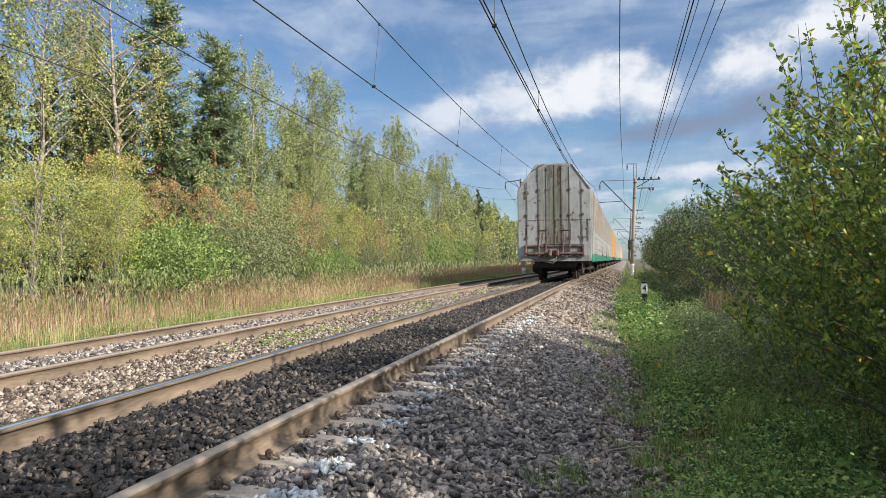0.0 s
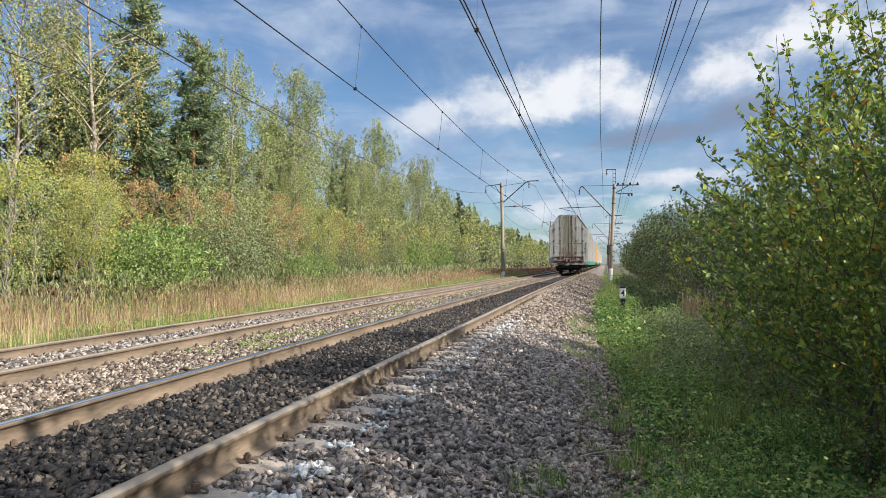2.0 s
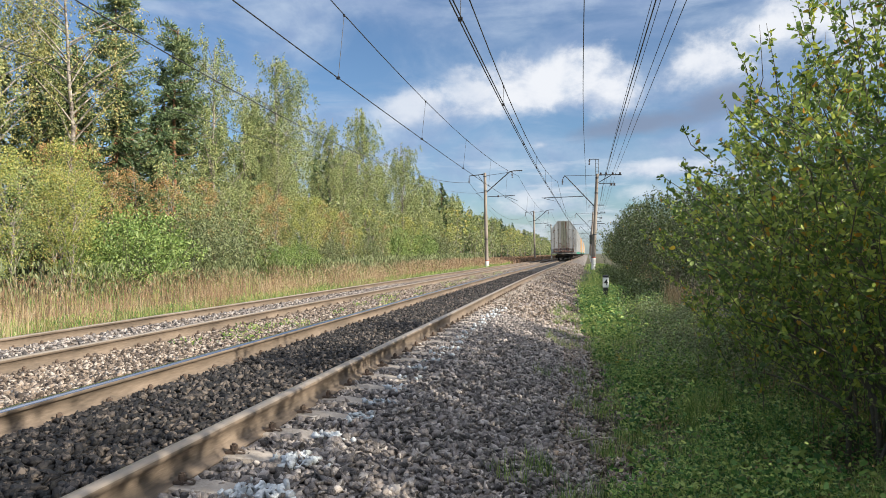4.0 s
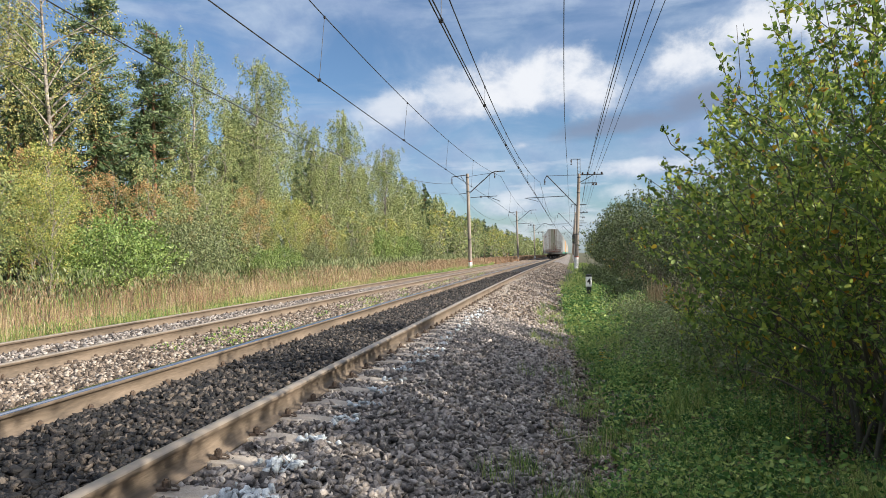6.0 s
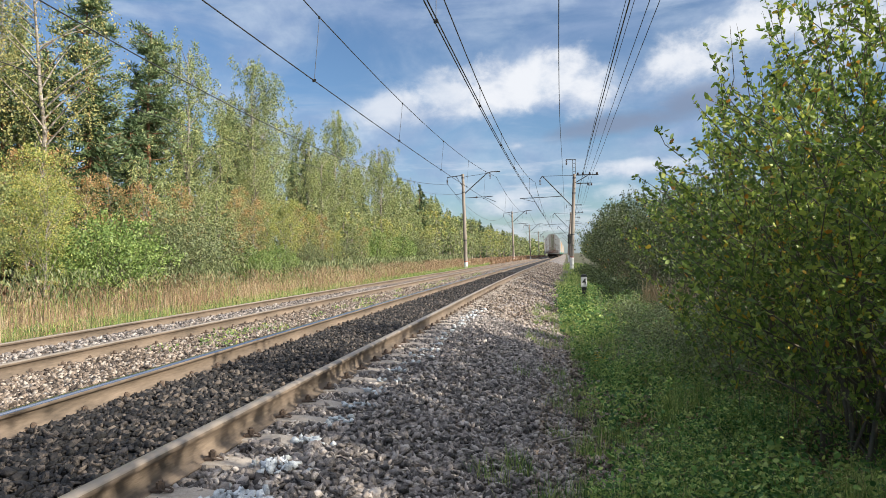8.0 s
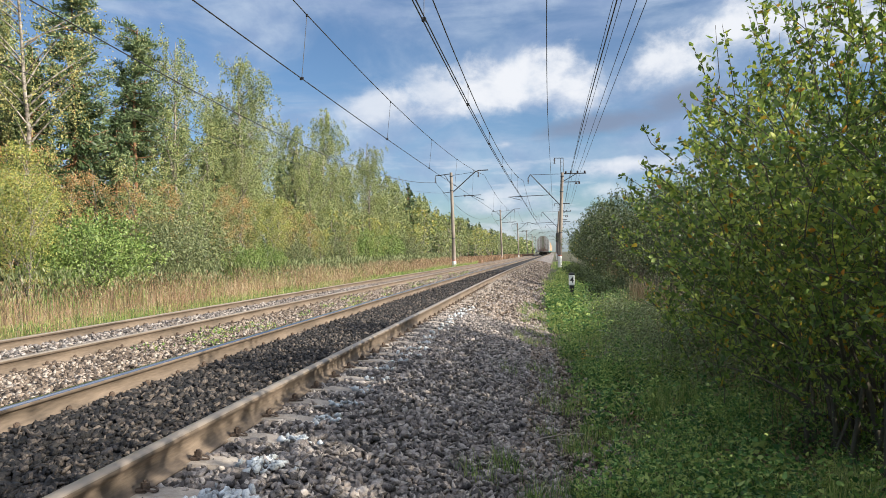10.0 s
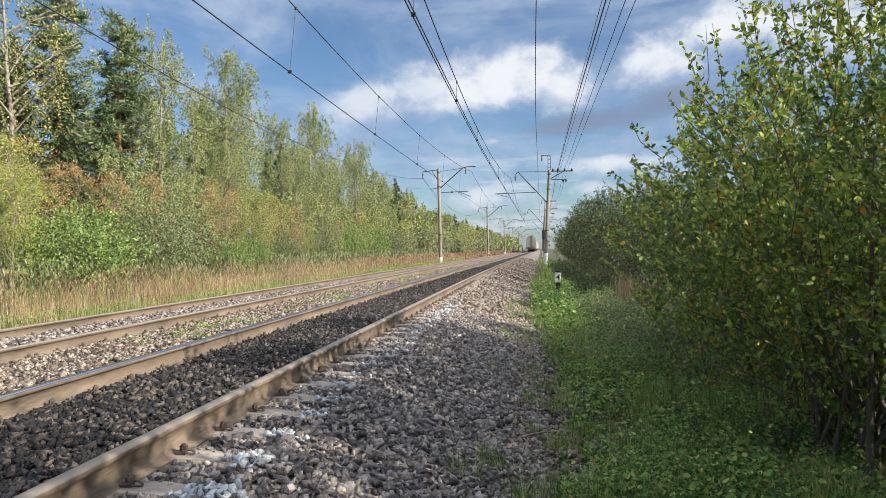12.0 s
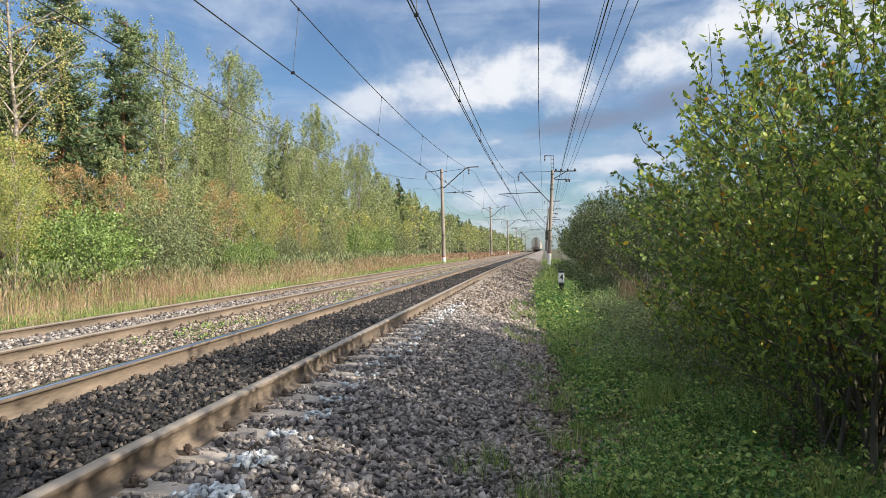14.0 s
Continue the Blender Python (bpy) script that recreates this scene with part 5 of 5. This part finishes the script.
def inside(x, y):
    """Keep what stands east of the ragged edge of the stones."""
    edge = 0.42 + 0.5 * rough_noise(np.zeros(len(y)), y, 0.8, 9.0) + 0.3 * rough_noise(np.zeros(len(y)), y, 2.6, 5.0)
    k = x > edge + 0.18 * rough_noise(x, y, 5.0, 3.0)
    return x[k], y[k]


def herbs(rng):
    """Upright leafy herbs in loose stands: a stalk each, with its leaves getting smaller upwards."""
    for name, count, x0, x1, y0, y1, hts, size, per, m, label in (
            ("feathery_herbs", 700, 0.4, 2.5, 3.2, 11, (0.18, 0.48), (0.022, 0.055), 38, "weed", "feathery green herbs standing above the low weeds"),
            ("grey_stalk_weeds", 760, 1.15, 3.0, 8.0, 17, (0.4, 0.85), (0.03, 0.075), 34, "leaf_grey", "dull grey-green tall weeds at the shrubs' foot"),
            # weeds in the shade-darkened thicket colour, standing in for the shadow there
            ("shade_weeds", 900, 1.9, 3.6, 22, 62, (0.35, 0.9), (0.07, 0.15), 20, "leaf_thicket", "rank weeds at the thicket's foot, leaves darkened as in shade"),
            ("bright_herbs", 800, 0.3, 2.4, 15.5, 31, (0.15, 0.4), (0.05, 0.11), 24, "weed", "bright yellow-green leafy herbs in the sun")):
        x, y = clumped(rng, count, x0, x1, y0, y1, max(20, count // 12), 0.16, 1.2)
        x = np.maximum(x, 0.25)
        h = rng.uniform(*hts, count)
        t = rng.random((count, per)) ** 0.8
        lean = rng.normal(0, 0.16, (count, 1, 2))
        p = np.concatenate([(np.stack([x, y], -1)[:, None, :] + lean * (t * h[:, None])[..., None]) + rng.normal(0, 0.022, (count, per, 2)), (lie(x, y)[:, None] + t * h[:, None])[..., None]], -1).reshape(-1, 3)
        n = len(p)
        d = np.column_stack([rng.normal(0, 1, (n, 2)), rng.uniform(0.0, 0.9, n)])
        ls = rng.uniform(*size, n) * (1.25 - 0.7 * t.ravel())
        stuff(name, leaves(p, d, ls, ls * rng.uniform(0.25, 0.5, n), rng), M[m], label, "weeds")


def verge():
    rng = np.random.default_rng(77)
    # low broad-leaved weeds by the camera
    n = 36000
    x, y = clumped(rng, n, 0.2, 3.6, 2.4, 14, 300, 0.13, 1.5)
    x, y = inside(x, y)
    n = len(x)
    p = on_ground(x, y, 0) + np.column_stack([np.zeros((n, 2)), rng.random(n) ** 2.2 * 0.3])
    d = np.column_stack([rng.normal(0, 1, (n, 2)), rng.uniform(-0.1, 0.8, n)])
    stuff("low_weeds", leaves(p, d, rng.uniform(0.02, 0.062, n), rng.uniform(0.012, 0.036, n), rng), M["weed"], "low broad-leaved green weeds covering the verge", "weeds")
    herbs(rng)
    # flat rosettes of broad leaves
    k, per = 420, 7
    x, y = inside(rng.uniform(0.4, 3.2, k), 2.6 + 7.5 * rng.random(k) ** 1.3)
    k = len(x)
    p = np.repeat(on_ground(x, y, 0.03), per, axis=0)
    n = k * per
    th = rng.uniform(0, 2 * math.pi, n)
    d = np.column_stack([np.cos(th), np.sin(th), rng.uniform(0.1, 0.9, n)])
    ls = np.repeat(rng.uniform(0.06, 0.14, k), per) * rng.uniform(0.7, 1.1, n)
    stuff("rosette_weeds", leaves(p, d, ls, ls * rng.uniform(0.3, 0.5, n), rng), M["weed"], "flat leaf rosettes scattered among the verge weeds", "weeds")
    # grass
    n = 52000
    x, y = clumped(rng, n, 0.15, 3.8, 2.4, 17, 300, 0.06, 1.4)
    x, y = inside(x, y)
    n = len(x)
    tall = 0.55 + 1.1 * np.clip(rough_noise(x, y, 0.9, 4.0) + 0.35, 0, 1)
    stuff("verge_grass", blades(on_ground(x, y), rng.uniform(0.08, 0.36, n) * tall, rng.uniform(0.003, 0.006, n), rng, 0.8), M["grass"], "short green grass on the verge in shade", "grass")
    n = 26000
    x, y = clumped(rng, n, 0.25, 3.6, 14, 40, 260, 0.12, 1.6)
    stuff("tall_verge_grass", blades(on_ground(x, y), rng.uniform(0.08, 0.32, n), rng.uniform(0.005, 0.01, n), rng, 0.6), M["grass"], "taller yellow-green grass round the marker post", "grass")
    n = 9000
    x, y = clumped(rng, n, 0.3, 2.9, 13, 30, 300, 0.18, 1.3)
    p = on_ground(x, y, 0) + np.column_stack([np.zeros((n, 2)), rng.random(n) * 0.4])
    d = np.column_stack([rng.normal(0, 1, (n, 2)), rng.uniform(-0.2, 0.9, n)])
    stuff("leafy_weeds", flakes(p, d, rng.uniform(0.05, 0.12, n), rng.uniform(0.02, 0.05, n), rng), M["weed"], "leafy bright green weeds beside the ballast", "weeds")
    n = 12000
    x, y = clumped(rng, n, 0.6, 3.2, 38, 110, 160, 0.3, 1.4)
    stuff("far_verge_grass", blades(on_ground(x + bend(y), y), rng.uniform(0.1, 0.34, n), rng.uniform(0.012, 0.03, n), rng), M["grass"], "long green grass between ballast and thicket", "grass")
    # sparse tufts at the foot of the ballast
    n = 6500
    x, y = clumped(rng, n, -0.4, 0.6, 3, 20, 80, 0.06, 1.2)
    stuff("ballast_edge_tufts", blades(on_ground(x, y), rng.uniform(0.06, 0.26, n), rng.uniform(0.003, 0.006, n), rng, 0.9), M["grass"], "sparse grass tufts growing through the ballast edge", "grass")
    n = 1300
    x, y = clumped(rng, n, -5.6, -4.0, 9, 45, 34, 0.1, 1.2)
    p = on_ground(x, y, 0) + np.column_stack([np.zeros((n, 2)), rng.random(n) * 0.12])
    stuff("weeds_between_tracks", flakes(p, rng.normal(0, 1, (n, 3)) + np.array([0, 0, 0.6]), rng.uniform(0.03, 0.08, n), rng.uniform(0.015, 0.03, n), rng), M["grass"], "small green weeds in the stones between the tracks", "weeds")
    # withered blades among the green
    n = 5000
    x, y = clumped(rng, n, 0.3, 3.2, 2.6, 22, 260, 0.1, 1.3)
    stuff("withered_grass", blades(on_ground(x, y), rng.uniform(0.05, 0.28, n), rng.uniform(0.003, 0.006, n), rng, 1.1), M["straw"], "withered straw blades among the green verge grass", "grass")
    # dry stalks under the hedge
    n = 1600
    x, y = clumped(rng, n, 1.9, 3.4, 4.5, 16, 60, 0.2)
    stuff("dry_stalks", blades(on_ground(x, y), rng.uniform(0.2, 0.7, n), rng.uniform(0.004, 0.008, n), rng, 1.1), M["redweed"], "thin brown dry stalks under the shrubs", "dry stalks")
    # fallen leaves
    n = 1300
    x, y = rng.uniform(0.4, 3.4, n), 2.6 + 9 * rng.random(n) ** 1.4
    d = np.column_stack([rng.normal(0, 1, (n, 2)), rng.normal(0, 0.2, n)])
    stuff("fallen_leaves", leaves(on_ground(x, y, 0.07), d, rng.uniform(0.03, 0.06, n), rng.uniform(0.02, 0.035, n), rng), M["redweed"], "brown fallen leaves lying among the weeds", "fallen leaves")


def straw_tuft(seed, x, y, h, n, r):
    rng = np.random.default_rng(seed)
    q = rng.normal(0, r, (n, 2))
    t = new("dry_grass_tuft")
    t.location = (x, y, float(lie(x, y)))
    v, f = blades(np.column_stack([q, np.full(n, -0.05)]), rng.uniform(0.5, 1.0, n) * h, rng.uniform(0.008, 0.018, n), rng, 0.35)
    tagged(put("straw", mesh_of("straw", v, f, M["straw"]), t), kind="stuff")
    return tagged(t, "tall pale dry straw grass tuft at the thicket's foot", "grass tuft", "dry grass tufts")


def west_grass():
    rng = np.random.default_rng(99)

    def band(name, n, x0, x1, y0, y1, clumps, spread, hts, wd, m, label, toward=1.6, lean=0.4):
        x, y = clumped(rng, n, x0, x1, y0, y1, clumps, spread, toward)
        x = np.minimum(x, -9.0)
        far = 1 + np.maximum(0, y - 25) * 0.03
        stuff(name, blades(on_ground(x + bend(y), y), rng.uniform(*hts, n), rng.uniform(*wd, n) * far, rng, lean), m, label, "grass")
    band("green_grass", 26000, -11.4, -9.2, 7, 90, 190, 0.3, (0.15, 0.55), (0.005, 0.01), M["grass"], "green grass beside the far rail")
    band("dry_grass", 19000, -13.2, -9.6, 7, 110, 100, 0.28, (0.25, 0.95), (0.004, 0.008), M["straw"], "tall straw-coloured dry grass beside the railway")
    band("russet_weeds", 22000, -16.2, -10.2, 8, 120, 260, 0.34, (0.25, 1.05), (0.004, 0.009), M["redweed"], "russet-brown withered weeds before the bushes")
    band("wood_edge_grass", 9000, -18.5, -11.5, 8, 120, 380, 0.4, (0.3, 0.9), (0.012, 0.024), M["grass"], "long green grass at the wood's edge")
    def fuzz(name, n, x0, x1, y0, y1, clumps, spread, top, size, m, label, slim=0.13):
        x, y = clumped(rng, n, x0, x1, y0, y1, clumps, spread, 1.6)
        x = np.minimum(x, -9.05)
        far = 1 + np.maximum(0, y - 25) * 0.02
        p = on_ground(x + bend(y), y, 0) + np.column_stack([np.zeros((n, 2)), rng.random(n) ** 0.8 * top])
        d = np.column_stack([rng.normal(0, 0.3, (n, 2)), rng.uniform(0.5, 1.3, n)])
        stuff(name, flakes(p, d, rng.uniform(*size, n) * far * 1.6, rng.uniform(*size, n) * slim * far, rng), m, label, "weeds")
    fuzz("withered_weeds", 30000, -16.0, -10.3, 8, 115, 330, 0.3, 0.95, (0.04, 0.1), M["redweed"], "fuzzy russet withered weeds before the bushes")
    fuzz("pale_seed_heads", 14000, -14.5, -10.2, 8, 90, 110, 0.28, 1.0, (0.04, 0.11), M["straw"], "pale feathery seed heads of dry grass")
    fuzz("green_weeds", 12000, -11.4, -9.1, 7, 100, 130, 0.26, 0.38, (0.035, 0.08), M["grass"], "bright green weeds beside the far rail", 0.2)
    fuzz("edge_weeds", 16000, -17.5, -14.0, 8, 110, 240, 0.35, 1.2, (0.08, 0.18), M["leaf_grey"], "grey-green tall weeds at the wood's edge", 0.3)
    band("far_dry_grass", 16000, -17, -9.6, 90, 330, 300, 0.8, (0.5, 1.1), (0.02, 0.04), M["redweed"], "brown dry grass along the far line", 1.3)


def tansy(x, y):
    rng = np.random.default_rng(5)
    t = new("tansy_plant")
    t.location = (x, y, float(lie(x, y)))
    wood = []
    for i in range(7):
        bm = bmesh.new()
        q = rng.normal(0, 0.07, 2)
        h = rng.uniform(0.26, 0.36)
        wood.append(tube(arc((q[0] * 0.3, q[1] * 0.3, -0.03), (q[0], q[1], h), 0.01), 0.003, 5))
        for k in range(7):
            o = rng.normal(0, 0.017, 2)
            rod(bm, (q[0] + o[0], q[1] + o[1], h), (q[0] + o[0], q[1] + o[1], h + 0.008), 0.008, 0.006, 7)
        part("flower_head", bm, M["leaf_yellow"], t, "flat yellow button flowers")
    v, f = joined(wood)
    put("stems", mesh_of("stems", v, f, M["weed"]), t)
    n = 160
    p = np.column_stack([rng.normal(0, 0.07, (n, 2)), rng.uniform(0, 0.26, n)])
    v, f = leaves(p, rng.normal(0, 1, (n, 3)), rng.uniform(0.03, 0.07, n), rng.uniform(0.01, 0.02, n), rng)
    put("leaves", mesh_of("leaves", v, f, M["weed"]), t)
    return tagged(t, "small tansy plant with yellow flower heads in the grass", "wild flower")


def dry_branch(x, y, rz):
    b = new("dry_branch")
    b.matrix_basis = pose(x, y, float(lie(x, y)) + 0.03, 0, 0, rz)
    v, f = joined([tube(arc((-0.3, 0, 0.0), (0.32, 0.05, 0.03), 0.03), np.linspace(0.011, 0.005, 6), 6), tube(arc((0, 0.02, 0.03), (0.25, 0.14, 0.05), 0.015), np.linspace(0.006, 0.003, 6), 5), tube(arc((-0.12, 0.02, 0.02), (0.1, -0.1, 0.03), 0.01), np.linspace(0.005, 0.002, 6), 5)])
    put("twig", mesh_of("twig", v, f, M["concrete"]), b)
    return tagged(b, "bleached dry branch lying at the ballast's edge", "branch")


def far_woods():
    """The woods that close the view at the far end of the line."""
    rng = np.random.default_rng(3)
    P, A, S = [], [], []
    for i in range(420):
        side = rng.random()
        y = rng.uniform(330, 950)
        if side < 0.62:
            x = -24 - rng.random() * 70 + float(bend(y))
        else:
            x = 16 + rng.random() * 70 + float(bend(y))
        h = rng.uniform(9, 15)
        m = 90
        t = rng.random(m)
        con = rng.random() < 0.4
        r = (1 - t) * h * 0.17 if con else np.sqrt(np.maximum(0.02, 1 - (2 * t - 0.9) ** 2)) * h * 0.2
        th = rng.uniform(0, 2 * math.pi, m)
        P.append(np.column_stack([x + np.cos(th) * r, y + np.sin(th) * r, -0.6 + t * h]))
        A.append(np.column_stack([np.cos(th), np.sin(th), rng.normal(0, 0.5, m)]))
    P, A = np.concatenate(P), np.concatenate(A)
    n = len(P)
    stuff("far_woods", flakes(P - A * 0.5, A, rng.uniform(1.0, 2.2, n), rng.uniform(0.8, 1.6, n), rng), M["leaf_birch"], "distant mixed woods along the line", "woods")


forest()
undergrowth()
hedge()
verge()
west_grass()
straw_tuft(1, 2.75, 19.8, 1.15, 420, 0.22)
straw_tuft(2, 3.15, 18.9, 1.0, 300, 0.2)
straw_tuft(3, 3.3, 33, 1.1, 260, 0.22)
tansy(0.64, 9.3)
dry_branch(0.1, 5.9, 25)
far_woods()


# ---- loose stones of the ballast ----
def stone_templates(k, seed):
    """Angular crushed-stone shapes: hulls of a few points, about 14 triangles each."""
    out = []
    rng = np.random.default_rng(seed)
    while len(out) < k:
        bm = bmesh.new()
        P = rng.uniform(-0.5, 0.5, (11, 3))
        P = P / (np.abs(P).max(axis=1, keepdims=True) ** 0.75) * 0.62
        P *= np.array([1.0, rng.uniform(0.55, 0.95), rng.uniform(0.32, 0.6)])
        for p in P:
            bm.verts.new(p)
        r = bmesh.ops.convex_hull(bm, input=bm.verts)
        bmesh.ops.delete(bm, geom=[v for v in bm.verts if not v.link_faces], context="VERTS")
        bmesh.ops.recalc_face_normals(bm, faces=bm.faces)
        bmesh.ops.triangulate(bm, faces=bm.faces)
        bm.verts.index_update()
        V = np.array([v.co[:] for v in bm.verts])
        F = np.array([[v.index for v in f.verts] for f in bm.faces])
        bm.free()
        out.append((V, F))
    return out


STONES = stone_templates(10, 6)


def heap(rng, P, s):
    """Stones of the sizes s at the places P, as one set of verts and triangles."""
    n = len(P)
    R_, pick = turns(rng, n), rng.integers(0, len(STONES), n)
    pieces = []
    for k, (V, F) in enumerate(STONES):
        i = np.nonzero(pick == k)[0]
        if len(i) == 0:
            continue
        W = np.einsum("nij,vj->nvi", R_[i], V) * s[i, None, None] + P[i, None, :]
        pieces.append((W.reshape(-1, 3), (F[None] + np.arange(len(i))[:, None, None] * len(V)).reshape(-1, 3)))
    return joined(pieces)


def turns(rng, n):
    q = unit(rng.normal(0, 1, (n, 4)) * np.array([1.0, 0.45, 0.45, 1.0]))
    w, x, y, z = q.T
    return np.stack([1 - 2 * (y * y + z * z), 2 * (x * y - z * w), 2 * (x * z + y * w), 2 * (x * y + z * w), 1 - 2 * (x * x + z * z), 2 * (y * z - x * w), 2 * (x * z - y * w), 2 * (y * z + x * w), 1 - 2 * (x * x + y * y)], 1).reshape(n, 3, 3)


def strew(name, n, u0, u1, y0, y1, size, material, label, seed, toward=1.0, lift=0.0, clear=True):
    rng = np.random.default_rng(seed)
    u = rng.uniform(u0, u1, n)
    y = y0 + (y1 - y0) * rng.random(n) ** toward
    if clear:
        # sleeper ends stay partly bare
        ph = np.abs((y - SLEEPER_0) / SLEEPER_STEP - np.round((y - SLEEPER_0) / SLEEPER_STEP)) * SLEEPER_STEP
        bare = (ph < 0.085) & (u > -1.93) & (u < -1.52) & (rng.random(n) < 0.93)
        u, y = u[~bare], y[~bare]
    n = len(u)
    x = u + bend(y)
    s = rng.uniform(*size, n) * np.where(rng.random(n) < 0.12, 1.35, 1.0)
    P = np.column_stack([x, y, lie(x, y) + lift + rng.random(n) * 0.02])
    V, F = heap(rng, P, s)
    ob = put(name, mesh_of(name, V, F, material), BALLAST)
    return tagged(ob, label, kind="stuff")


strew("shoulder_stones", 19500, -1.93, 0.2, 1.6, 15, (0.03, 0.066), M["stone"], "grey crushed stones", 1, 1.35)
strew("shoulder_stones", 5500, -1.93, 0.15, 14, 42, (0.045, 0.085), M["stone_warm"], "sunlit buff crushed stones", 2, 1.5)
strew("margin_stones", 10500, -0.15, 0.74, 2.6, 15, (0.018, 0.058), M["stone_warm"], "small brown stones at the ballast's foot", 3, 1.2)
strew("oily_stones", 12500, -3.5, -2.12, 2.2, 17, (0.03, 0.068), M["stone_dark"], "dark oily crushed stones", 4, 1.35)
strew("oily_stones", 3000, -3.5, -2.12, 16, 45, (0.045, 0.085), M["stone_dark"], "dark oily crushed stones", 5, 1.5)
strew("middle_stones", 13000, -6.12, -3.7, 4, 24, (0.036, 0.075), M["stone_warm"], "pale buff crushed stones", 6, 1.35)
strew("middle_stones", 4000, -6.12, -3.7, 22, 55, (0.05, 0.09), M["stone_warm"], "pale buff crushed stones", 7, 1.5)
strew("shoulder_stones", 4200, -1.9, 0.15, 40, 95, (0.07, 0.12), M["stone_warm"], "sunlit buff crushed stones", 21, 1.4)
strew("far_track_stones", 4200, -7.7, -6.32, 7, 30, (0.04, 0.08), M["stone"], "brown-grey crushed stones", 8, 1.3)
strew("far_track_stones", 1500, -9.2, -7.9, 9, 30, (0.04, 0.08), M["stone"], "brown-grey crushed stones", 9, 1.3)


def lime_splashes():
    """Whitewashed heaps at the sleeper ends."""
    rng = np.random.default_rng(12)
    V = []
    for i in range(-2, 22):
        y0 = SLEEPER_0 + i * SLEEPER_STEP
        n = int(rng.integers(14, 34)) if i < 3 else int(rng.integers(5, 14))
        if i in (-2, -1, 0):
            n = 46
        u, y = rng.normal(-1.52, 0.06 if i > 0 else 0.09, n), y0 + rng.normal(-0.02, 0.04 if i > 0 else 0.06, n)
        s = rng.uniform(0.03, 0.065, n)
        u = u + bend(y)
        P = np.column_stack([u, y, lie(u, y) + 0.022 + rng.random(n) * 0.02])
        V.append(heap(rng, P, s))
    V, F = joined(V)
    tagged(put("lime_splashed_stones", mesh_of("lime_splashed_stones", V, F, M["stone_lime"]), BALLAST), "white lime-splashed stones at the sleeper ends", kind="stuff")


lime_splashes()


def single_stones():
    """The stones nearest to the walker, one by one."""
    rng = np.random.default_rng(15)
    meshes = [mesh_of("stone", V, F, M["stone_single"]) for V, F in STONES]
    for i in range(300):
        u, y = rng.uniform(-1.35, 0.05), rng.uniform(2.7, 5.2)
        s = rng.uniform(0.04, 0.075)
        q = Euler((rng.normal(0, 0.4), rng.normal(0, 0.4), rng.uniform(0, 6.28)))
        put("stone", meshes[i % len(meshes)], BALLAST, m=Matrix.LocRotScale((u, y, float(lie(u, y)) + 0.03), q, (s, s, s)))


single_stones()


motions()
